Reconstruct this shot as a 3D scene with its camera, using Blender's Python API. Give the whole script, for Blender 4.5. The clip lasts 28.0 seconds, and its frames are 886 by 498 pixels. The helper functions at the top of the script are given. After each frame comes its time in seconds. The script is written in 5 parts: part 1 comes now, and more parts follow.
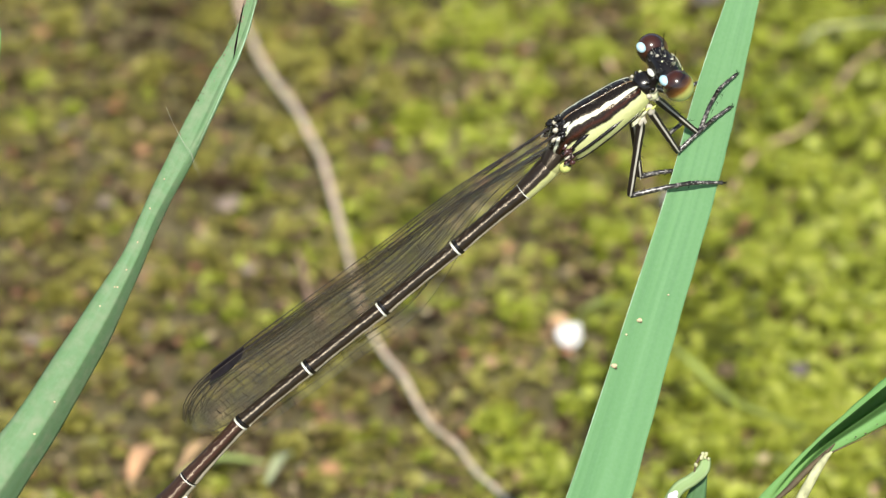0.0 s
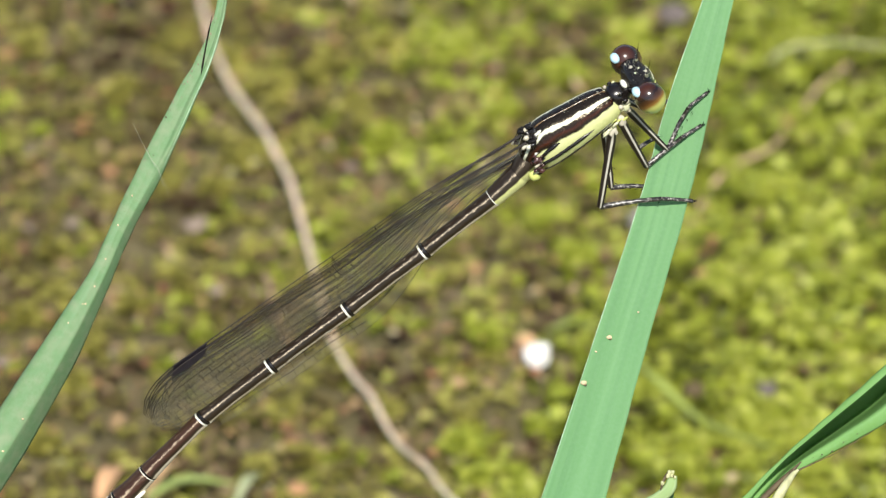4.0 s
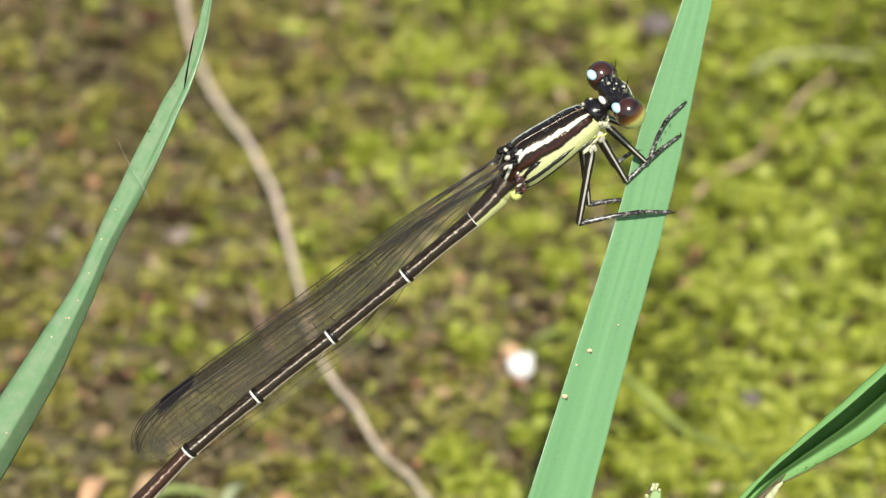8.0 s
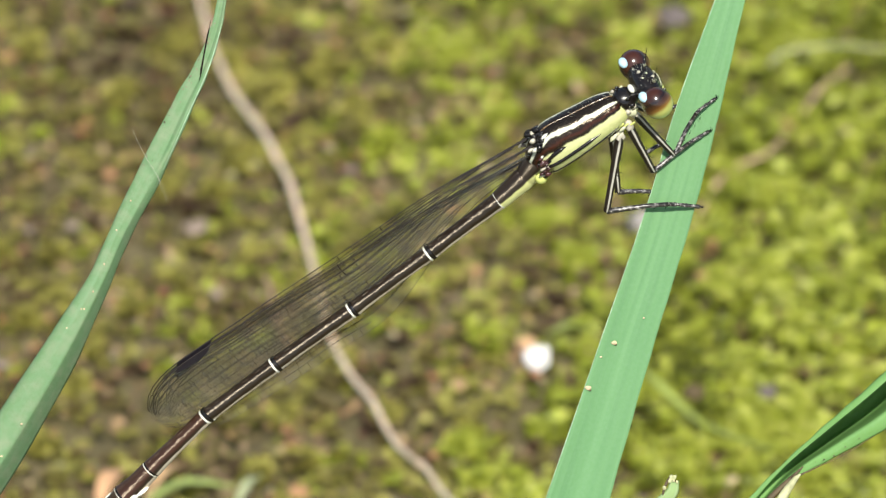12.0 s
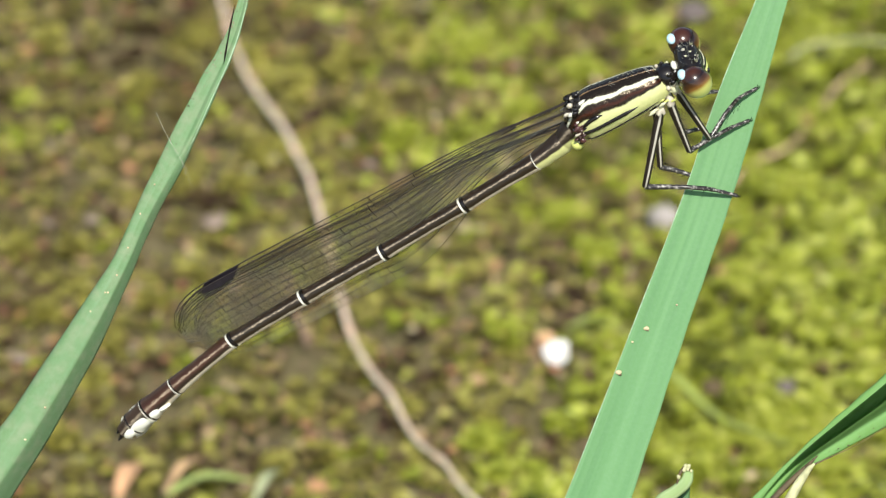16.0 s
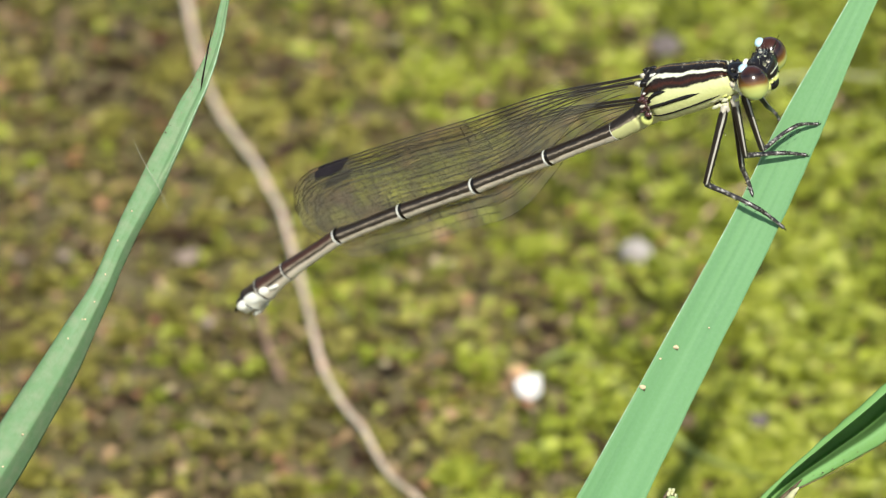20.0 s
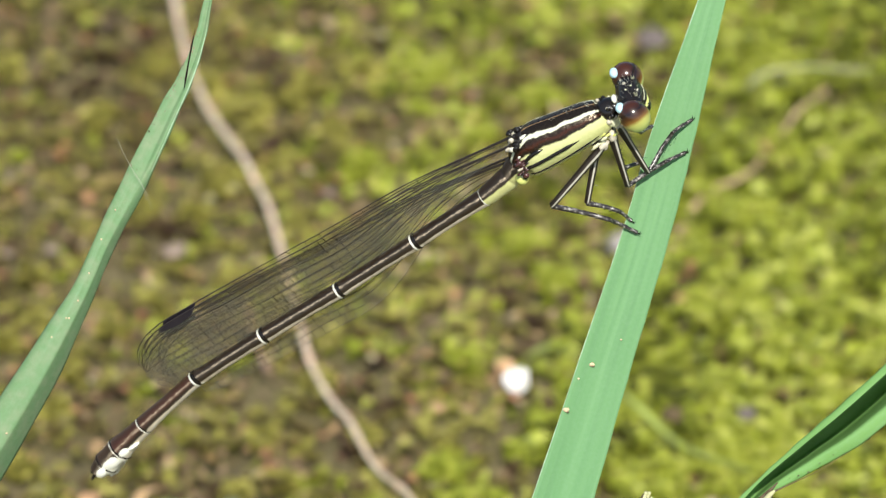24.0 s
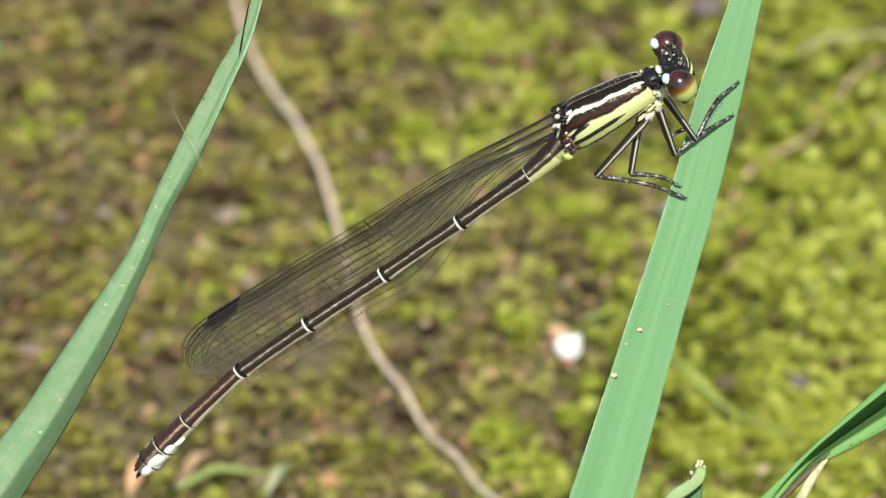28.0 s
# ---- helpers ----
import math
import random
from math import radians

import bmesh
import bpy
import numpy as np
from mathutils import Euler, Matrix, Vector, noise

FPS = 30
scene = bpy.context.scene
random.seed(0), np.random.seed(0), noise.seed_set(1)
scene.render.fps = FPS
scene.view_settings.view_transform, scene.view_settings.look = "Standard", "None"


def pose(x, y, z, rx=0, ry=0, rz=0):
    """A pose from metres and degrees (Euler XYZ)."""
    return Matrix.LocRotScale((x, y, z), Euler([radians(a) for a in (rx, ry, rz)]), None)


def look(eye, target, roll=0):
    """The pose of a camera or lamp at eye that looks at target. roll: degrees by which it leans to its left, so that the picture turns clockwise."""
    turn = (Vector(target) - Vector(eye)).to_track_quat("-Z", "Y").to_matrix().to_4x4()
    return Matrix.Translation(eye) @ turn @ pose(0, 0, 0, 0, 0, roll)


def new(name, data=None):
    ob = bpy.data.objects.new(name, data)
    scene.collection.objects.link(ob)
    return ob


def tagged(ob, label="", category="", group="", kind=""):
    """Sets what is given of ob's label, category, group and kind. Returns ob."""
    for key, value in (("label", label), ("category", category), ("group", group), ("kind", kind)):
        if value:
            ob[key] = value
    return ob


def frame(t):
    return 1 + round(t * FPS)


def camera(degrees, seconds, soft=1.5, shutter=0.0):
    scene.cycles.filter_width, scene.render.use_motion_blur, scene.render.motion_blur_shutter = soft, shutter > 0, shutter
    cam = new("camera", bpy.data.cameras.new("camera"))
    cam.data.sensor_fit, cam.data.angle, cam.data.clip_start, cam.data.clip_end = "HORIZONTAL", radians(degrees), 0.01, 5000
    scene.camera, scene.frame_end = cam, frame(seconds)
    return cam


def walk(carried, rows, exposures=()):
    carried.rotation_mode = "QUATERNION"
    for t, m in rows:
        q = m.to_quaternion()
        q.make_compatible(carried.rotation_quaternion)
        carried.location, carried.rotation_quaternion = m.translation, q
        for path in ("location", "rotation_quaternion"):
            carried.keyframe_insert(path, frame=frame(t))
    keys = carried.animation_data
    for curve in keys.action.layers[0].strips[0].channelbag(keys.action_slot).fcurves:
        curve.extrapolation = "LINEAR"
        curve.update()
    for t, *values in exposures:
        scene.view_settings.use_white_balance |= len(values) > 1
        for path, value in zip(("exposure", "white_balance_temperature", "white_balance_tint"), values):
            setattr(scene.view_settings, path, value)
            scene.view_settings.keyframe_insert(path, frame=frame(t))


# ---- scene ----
# One metre is one unit; the insect is about 36 mm long, so most numbers below are in millimetres.
MM = 0.001
cam = camera(6.7, 28.0, soft=1.3)
T0 = Vector((0, 0, 0.06))
PITCH = radians(35)
RIGHT = Vector((1, 0, 0))
RISE = Vector((0, math.sin(PITCH), math.cos(PITCH)))
BACK = Vector((0, math.cos(PITCH), -math.sin(PITCH)))
EYE = T0 - 0.4 * BACK
LEAN = Matrix((RIGHT, RISE, -BACK)).transposed().to_4x4()   # the slanting plane in which the grass stands


def at(u, v, d=0.0):
    """A place in the slanting plane: millimetres across, up and behind it."""
    return T0 + (u * RIGHT + v * RISE + d * BACK) * MM


# seconds, then millimetres by which the aim wanders (AIM), the insect's place and angles (PERCH),
# and the sway of the grass in the wind, with degrees for the perch
AIM = [
    (0, -1.135, -0.687), (0.5, -0.597, -0.806), (1, -0.538, -0.627), (1.5, -0.119, -0.538),
    (2, 0.149, -0.776), (2.5, -0.896, -0.508), (3, -0.119, -0.329), (3.5, 0.567, 0.179),
    (5.5, 0.597, 0.538), (6, 0.687, 0.657), (6.5, 0.747, 1.105), (7, 1.613, 0.776),
    (7.5, 1.702, 0.836), (8, 1.434, 0.926), (8.5, 1.553, 0.239), (9, 1.105, 0.239),
    (9.5, 1.165, 0.090), (10, 0.836, 0.090), (10.5, 1.374, -0.030), (11, 1.015, -0.149),
    (11.5, 0.508, 0.000), (12, 0.567, 0.538), (12.5, 0.508, 1.015), (14.5, 0.239, 0.329),
    (15, 0.060, 0.060), (15.5, -0.179, 0.000), (16, -0.448, 0.239), (16.5, 0.239, 0.329),
    (17, -0.000, 0.000), (17.5, 0.179, 0.597), (18, 0.567, 0.508), (18.5, 0.836, 0.418),
    (19, 0.567, 0.926), (19.2, 0.300, 1.320), (19.4, 0.240, 1.320), (19.5, 0.329, 1.284),
    (19.6, 0.508, 1.680), (19.7, 0.627, 1.792), (19.8, 0.826, 1.720), (19.9, 0.966, 1.911), (20, 1.015, 2.061),
    (20.1, 1.000, 2.210), (20.2, 1.195, 2.598), (20.3, 1.360, 2.658), (20.4, 1.510, 2.807), (20.5, 1.702, 2.927), (21, 2.120, 3.166), (21.5, 1.463, 2.777),
    (23.5, 1.702, 2.479), (24, 1.702, 1.732), (24.5, 0.269, 1.613), (25, -0.179, 1.135),
    (25.5, 0.657, 0.687), (26, -0.090, 0.269), (26.5, 0.179, 0.508), (27, -0.090, -0.358),
    (27.5, -1.224, -0.030), (28, -1.105, -0.090),
]
PERCH = [
    (0, 7.52, 4.95, 39.47, 7.15), (0.5, 7.48, 5.08, 39.61, 5.43), (1, 7.47, 5.12, 40.02, 5.26), (1.5, 7.39, 5.20, 38.86, 6.39),
    (2, 7.18, 5.09, 40.00, 6.08), (2.5, 7.48, 5.16, 38.97, 6.56), (3, 7.44, 5.17, 39.37, 6.58), (3.5, 7.73, 5.43, 37.76, 6.38),
    (5.5, 7.34, 5.54, 37.03, 9.34), (6, 7.45, 5.60, 36.32, 9.11), (6.5, 7.62, 5.37, 37.42, 7.07), (7, 7.68, 5.23, 37.61, 7.37),
    (7.5, 7.53, 5.14, 38.94, 3.98), (8, 7.44, 5.07, 39.10, 4.72), (8.5, 7.43, 5.12, 38.97, 4.57), (9, 7.47, 5.06, 38.64, 4.14),
    (9.5, 7.33, 5.13, 38.64, 4.99), (10, 7.44, 5.16, 38.59, 5.07), (10.5, 7.57, 5.24, 37.88, 7.24), (11, 7.68, 5.09, 37.69, 6.01),
    (11.5, 7.68, 5.21, 37.83, 6.36), (12, 8.06, 5.43, 36.34, 8.36), (12.5, 7.87, 5.69, 33.67, 12.59), (14.5, 8.23, 5.48, 36.18, 7.47),
    (15, 8.36, 5.68, 34.10, 11.27), (15.5, 8.27, 5.46, 35.38, 8.98), (16, 9.23, 6.65, 30.47, 15.21), (16.5, 9.06, 6.29, 31.34, 13.88),
    (17, 9.10, 5.95, 31.61, 13.90), (17.5, 8.47, 5.67, 34.93, 9.09), (18, 7.40, 5.30, 36.85, 10.54), (18.5, 7.91, 5.70, 35.14, 9.41),
    (19, 7.99, 5.36, 36.64, 8.08), (19.2, 7.97, 5.26, 37.34, 7.26), (19.4, 9.95, 6.42, 28.09, 18.26), (19.5, 10.95, 6.77, 25.80, 20.51),
    (19.6, 9.43, 6.73, 29.46, 16.51), (19.7, 9.60, 7.44, 28.23, 20.07), (19.8, 11.64, 7.44, 25.43, 20.40), (19.9, 11.92, 8.71, 23.28, 27.46), (20, 14.63, 8.78, 20.42, 35.44),
    (20.1, 16.31, 8.83, 20.16, 46.72), (20.2, 15.75, 9.63, 25.17, 46.88), (20.3, 14.39, 8.44, 21.60, 40.53), (20.4, 12.60, 8.46, 24.67, 34.97), (20.5, 11.24, 7.56, 26.61, 28.65), (21, 9.86, 6.70, 30.02, 23.23), (21.5, 9.45, 6.67, 30.41, 22.57),
    (23.5, 9.05, 6.07, 32.67, 18.46), (24, 8.57, 6.26, 31.95, 20.55), (24.5, 8.09, 5.92, 34.76, 16.38), (25, 9.12, 6.12, 31.32, 20.22),
    (25.5, 8.68, 6.05, 32.90, 18.29), (26, 8.79, 6.03, 33.02, 17.02), (26.5, 8.32, 5.90, 34.92, 14.95), (27, 8.20, 6.24, 32.72, 19.67),
    (27.5, 8.52, 6.14, 32.67, 18.98), (28, 8.06, 5.96, 34.46, 16.73),
]
LEFT_SWAY = [
    (0, -0.30, -0.57), (0.5, -0.24, -0.51), (1, -0.21, -0.36), (1.5, -0.27, -0.54),
    (2, -0.39, -0.48), (2.5, -0.24, -0.48), (3, -0.36, -0.48), (3.5, -0.24, -0.33),
    (5.5, -0.45, -0.39), (6, -0.45, -0.51), (6.5, -0.30, -0.51), (7, -0.30, -0.57),
    (7.5, -0.30, -0.51), (8, -0.30, -0.51), (8.5, -0.33, -0.42), (9, -0.27, -0.51),
    (9.5, -0.24, -0.51), (10, -0.30, -0.33), (10.5, -0.42, -0.54), (11, -0.18, -0.57),
    (11.5, -0.36, -0.60), (12, -0.36, -0.45), (12.5, -0.18, -0.36), (14.5, -0.09, -0.06),
    (15, -0.12, -0.09), (15.5, -0.12, -0.06), (16, -0.12, 0.09), (16.5, -0.03, 0.09),
    (17, 0.00, -0.00), (17.5, -0.06, 0.03), (18, -0.24, -0.06), (18.5, -0.12, -0.09),
    (19, -0.06, -0.06), (19.5, -0.09, 0.21), (19.9, 0.00, 0.42), (20, 0.15, 0.54), (20.1, 0.45, 0.50), (20.3, 0.10, 0.36), (20.5, -0.09, 0.27),
    (21, -0.12, 0.12), (21.5, -0.15, 0.12), (23.5, 0.06, 0.24), (24, -0.03, 0.30),
    (24.5, 0.00, 0.15), (25, 0.09, 0.21), (25.5, 0.03, 0.27), (26, 0.18, 0.15),
    (26.5, 0.15, 0.27), (27, 0.00, 0.21), (27.5, 0.09, 0.18), (28, 0.03, 0.12),
]
RIGHT_SWAY = [
    (0, -0.99, -0.06, 3.06), (0.5, -1.05, -0.03, 3.25), (1, -0.99, -0.00, 3.06), (1.5, -1.13, -0.00, 3.53),
    (2, -1.22, -0.12, 3.80), (2.5, -1.05, -0.06, 3.25), (3, -1.05, -0.03, 3.25), (3.5, -0.84, 0.03, 2.60),
    (5.5, -1.13, 0.12, 3.53), (6, -1.13, 0.09, 3.53), (6.5, -0.99, -0.00, 3.06), (7, -0.90, -0.06, 2.78),
    (7.5, -0.99, -0.09, 3.06), (8, -1.08, -0.09, 3.34), (8.5, -1.11, -0.06, 3.43), (9, -1.08, -0.15, 3.34),
    (9.5, -1.16, -0.12, 3.62), (10, -1.08, -0.12, 3.34), (10.5, -0.96, -0.03, 2.98), (11, -0.96, -0.15, 2.98),
    (11.5, -0.90, -0.12, 2.78), (12, -0.63, -0.06, 1.94), (12.5, -0.87, 0.03, 2.69), (14.5, -0.60, 0.03, 1.86),
    (15, -0.48, -0.06, 1.49), (15.5, -0.60, -0.12, 1.86), (16, 0.06, 0.42, -0.15), (16.5, -0.09, 0.21, 0.28),
    (17, 0.00, -0.00, -0.00), (17.5, -0.45, -0.00, 1.39), (18, -1.25, -0.09, 3.90), (18.5, -0.96, 0.09, 2.98),
    (19, -0.81, -0.09, 2.51), (19.2, -0.77, -0.11, 2.40), (19.4, 0.48, 0.13, -1.24), (19.5, 1.16, 0.27, -3.02),
    (19.6, 0.12, 0.46, -0.32), (19.7, 0.21, 0.78, -0.54), (19.8, 1.67, 0.65, -4.32), (19.9, 1.54, 1.46, -3.98), (20, 3.08, 1.22, -7.97),
    (20.1, 3.81, 0.96, -9.85), (20.2, 3.02, 1.40, -7.81), (20.3, 2.65, 0.75, -6.86), (20.4, 1.82, 0.90, -4.70), (20.5, 1.11, 0.57, -2.86), (21, 0.42, 0.33, -1.08), (21.5, 0.00, 0.33, -0.00),
    (23.5, -0.21, 0.03, 0.65), (24, -0.69, -0.03, 2.14), (24.5, -0.87, -0.00, 2.69), (25, -0.18, -0.06, 0.55),
    (25.5, -0.48, -0.00, 1.49), (26, -0.45, 0.06, 1.39), (26.5, -0.75, 0.03, 2.32), (27, -0.87, 0.12, 2.69),
    (27.5, -0.63, 0.06, 1.94), (28, -0.96, 0.03, 2.98),
]
CORNER_SWAY = [
    (0, 0.12, -0.03), (0.5, 0.09, -0.06), (1, 0.06, -0.03), (1.5, 0.09, -0.03),
    (2, 0.03, -0.09), (2.5, 0.09, -0.09), (3, 0.09, -0.03), (3.5, 0.03, -0.00),
    (5.5, 0.03, 0.15), (6, -0.03, 0.12), (6.5, 0.03, 0.03), (7, 0.06, -0.03),
    (7.5, 0.03, -0.06), (8, 0.03, -0.12), (8.5, -0.03, -0.06), (9, -0.03, -0.12),
    (9.5, 0.03, -0.09), (10, 0.03, -0.12), (10.5, 0.06, -0.06), (11, 0.06, -0.09),
    (11.5, 0.03, -0.12), (12, 0.12, -0.06), (12.5, 0.06, 0.06), (14.5, -0.15, -0.03),
    (15, -0.06, -0.06), (15.5, -0.12, -0.12), (16, -0.12, 0.24), (16.5, -0.06, 0.15),
    (17, 0.00, -0.00), (17.5, -0.12, -0.03), (18, -0.30, -0.09), (18.5, -0.30, 0.06),
    (19, -0.21, -0.12), (19.5, 0.03, 0.33), (20, 0.48, 0.75), (20.2, 0.48, 0.93),
    (23.5, 0.48, 0.72), (24, -0.12, 0.24), (24.5, -0.18, 0.12), (25, 0.03, 0.09),
    (25.5, -0.03, 0.15), (26, 0.03, 0.18), (26.5, -0.09, 0.12), (27, -0.18, 0.15),
    (27.5, -0.03, 0.15), (28, -0.09, 0.15),
]

walk(cam, [(t, look(EYE, at(u, v))) for t, u, v in AIM])
cam.data.dof.use_dof = True
cam.data.dof.focus_distance = 0.399
cam.data.dof.aperture_fstop = 80

# ---- world, sun ----
scene.view_settings.exposure = 0.54
SUN = (0.08 * RIGHT + 0.31 * RISE - 0.94 * BACK).normalized()
world = bpy.data.worlds.new("sky")
scene.world = world
world.use_nodes = True
wn = world.node_tree
sky = wn.nodes.new("ShaderNodeTexSky")
sky.sky_type = "NISHITA"
sky.sun_disc = False
sky.sun_elevation = math.asin(SUN.z)
sky.sun_rotation = math.atan2(SUN.x, SUN.y)
wn.nodes["Background"].inputs[1].default_value = 0.09
wn.links.new(sky.outputs[0], wn.nodes["Background"].inputs[0])
sun = new("sun", bpy.data.lights.new("sun", "SUN"))
sun.data.energy = 4.0
sun.data.angle = radians(0.6)
sun.data.color = (1.0, 0.965, 0.87)
sun.matrix_world = look(T0 + SUN, T0)


# ---- materials ----
class Nodes:
    """Short names for building a node material."""

    def __init__(self, name, rough=0.6, metal=0.0, spec=0.5):
        self.mat = bpy.data.materials.new(name)
        self.mat.use_nodes = True
        self.t = self.mat.node_tree
        self.b = self.t.nodes["Principled BSDF"]
        self.b.inputs["Roughness"].default_value = rough
        self.b.inputs["Metallic"].default_value = metal
        self.b.inputs["Specular IOR Level"].default_value = spec

    def put(self, kind, **inputs):
        n = self.t.nodes.new("ShaderNode" + kind)
        for k, v in inputs.items():
            self.link(v, n.inputs[k.replace("_", " ")])
        return n

    def link(self, v, socket):
        if isinstance(v, bpy.types.NodeSocket):
            self.t.links.new(v, socket)
        else:
            socket.default_value = v

    def math(self, op, a, b=0.0, c=0.0):
        n = self.t.nodes.new("ShaderNodeMath")
        n.operation = op
        for v, s in zip((a, b, c), n.inputs):
            self.link(v, s)
        return n.outputs[0]

    def coords(self, out="Object"):
        return self.put("TexCoord").outputs[out]

    def noise(self, scale, detail=3.0, vec=None, stretch=None):
        vec = vec or self.coords()
        if stretch:
            m = self.put("Mapping", Vector=vec)
            m.inputs["Scale"].default_value = stretch
            vec = m.outputs[0]
        n = self.put("TexNoise", Vector=vec, Scale=scale, Detail=detail)
        return n.outputs["Fac"]

    def ramp(self, fac, stops, hard=False):
        n = self.put("ValToRGB", Fac=fac)
        if hard:
            n.color_ramp.interpolation = "CONSTANT"
        els = n.color_ramp.elements
        while len(els) < len(stops):
            els.new(0.5)
        for e, (pos, col) in zip(els, stops):
            e.position = pos
            e.color = (*col, 1)
        return n.outputs[0]

    def mix(self, fac, a, b, mode="MIX"):
        n = self.put("Mix")
        n.data_type = "RGBA"
        n.blend_type = mode
        for v, i in ((fac, 0), (a, 6), (b, 7)):
            if not isinstance(v, bpy.types.NodeSocket) and i > 0:
                v = (*v, 1)
            self.link(v, n.inputs[i])
        return n.outputs[2]

    def colour(self, v):
        self.link(v if isinstance(v, bpy.types.NodeSocket) else (*v, 1), self.b.inputs["Base Color"])

    def bump(self, height, strength, distance):
        n = self.put("Bump", Height=height, Strength=strength, Distance=distance)
        self.t.links.new(n.outputs[0], self.b.inputs["Normal"])


def plain(name, col, rough=0.6, vary=0.25, scale=900, metal=0.0, spec=0.5, rel=0.0):
    m = Nodes(name, rough, metal, spec)
    dark = tuple(c * (1 - vary) for c in col)
    light = tuple(min(1, c * (1 + vary)) for c in col)
    n = m.noise(scale, 4)
    m.colour(m.ramp(n, [(0.3, dark), (0.7, light)]))
    if rel:
        m.bump(n, 0.5, rel)
    return m.mat


def soil_material():
    m = Nodes("damp_soil", 0.9, spec=0.2)
    vec = m.coords()
    a = m.noise(160, 5, vec)
    b = m.noise(900, 4, vec)
    c = m.mix(0.45, m.ramp(a, [(0.3, (0.05, 0.033, 0.018)), (0.5, (0.12, 0.097, 0.05)), (0.7, (0.19, 0.157, 0.085))]),
              m.ramp(b, [(0.3, (0.04, 0.03, 0.015)), (0.7, (0.2, 0.15, 0.11))]))
    far = m.noise(14, 6, vec)
    c = m.mix(m.math("MULTIPLY", far, 0.5), c, (0.10, 0.11, 0.02))
    m.colour(c)
    m.bump(b, 0.7, 0.0006)
    return m.mat


def leafy(name, cols, patch=220, gloss=0.45, through_light=0.35):
    """Thin leaflets: every one its own tone, patches of tone over the ground, light shining through."""
    m = Nodes(name, gloss, spec=0.35)
    geo = m.put("NewGeometry")
    isl = geo.outputs["Random Per Island"]
    n = m.math("ADD", m.math("MULTIPLY", m.noise(patch, 2), 0.5), m.math("MULTIPLY", m.noise(patch * 0.45, 3), 0.5))
    f = m.math("ADD", m.math("MULTIPLY", n, 1.15), m.math("MULTIPLY", m.math("SUBTRACT", isl, 0.5), 0.42))
    f = m.math("ADD", f, m.math("MULTIPLY", m.math("SUBTRACT", m.noise(820, 2), 0.5), 0.75))
    f = m.math("SUBTRACT", f, 0.08)
    k = len(cols) - 1
    c = m.ramp(f, [(0.25 + 0.5 * i / k, q) for i, q in enumerate(cols)])
    m.colour(c)
    tr = m.put("BsdfTranslucent", Color=c)
    mx = m.put("MixShader")
    mx.inputs[0].default_value = through_light
    m.t.links.new(m.b.outputs[0], mx.inputs[1])
    m.t.links.new(tr.outputs[0], mx.inputs[2])
    m.t.links.new(mx.outputs[0], m.t.nodes["Material Output"].inputs[0])
    return m.mat


def blade_material(name, base, dark, light, ribs, gloss=0.62, mottle=0.0):
    """Waxy grass: ribs run lengthwise along the unwrapped width."""
    m = Nodes(name, gloss, spec=0.22)
    uv = m.put("UVMap").outputs[0]
    sep = m.put("SeparateXYZ", Vector=uv)
    across = m.math("MULTIPLY", sep.outputs[0], ribs)
    wave = m.math("ABSOLUTE", m.math("SINE", m.math("MULTIPLY", across, math.pi)))
    streak = m.noise(1.0, 3, uv, (7, 0.35, 1))
    fine = m.noise(5200, 3)
    blot = m.noise(170, 4)
    c = m.ramp(streak, [(0.3, dark), (0.5, base), (0.72, light)])
    c = m.mix(m.math("MULTIPLY", m.math("SUBTRACT", 1.0, wave), 0.02), c, dark)
    c = m.mix(m.ramp(blot, [(0.45, (0, 0, 0)), (0.75, (0.28, 0.28, 0.28))]), c, light)
    c = m.mix(m.ramp(fine, [(0.4, (0, 0, 0)), (0.8, (0.12, 0.12, 0.12))]), c, (0.30, 0.46, 0.30))
    if mottle:
        c = m.mix(m.math("MULTIPLY", m.ramp(m.noise(1400, 5), [(0.42, (0, 0, 0)), (0.7, (1, 1, 1))]), mottle), c, (0.30, 0.36, 0.22))
        c = m.mix(m.math("MULTIPLY", m.ramp(m.noise(700, 5, uv, (3, 0.02, 1)), [(0.5, (0, 0, 0)), (0.72, (1, 1, 1))]), mottle), c, (0.11, 0.16, 0.07))
    m.colour(c)
    m.bump(m.math("ADD", wave, m.math("MULTIPLY", fine, 0.6)), 0.06, 0.00002)
    tr = m.put("BsdfTranslucent", Color=m.mix(0.6, c, (0.25, 0.5, 0.05)))
    mx = m.put("MixShader")
    mx.inputs[0].default_value = 0.18
    m.t.links.new(m.b.outputs[0], mx.inputs[1])
    m.t.links.new(tr.outputs[0], mx.inputs[2])
    m.t.links.new(mx.outputs[0], m.t.nodes["Material Output"].inputs[0])
    return m.mat


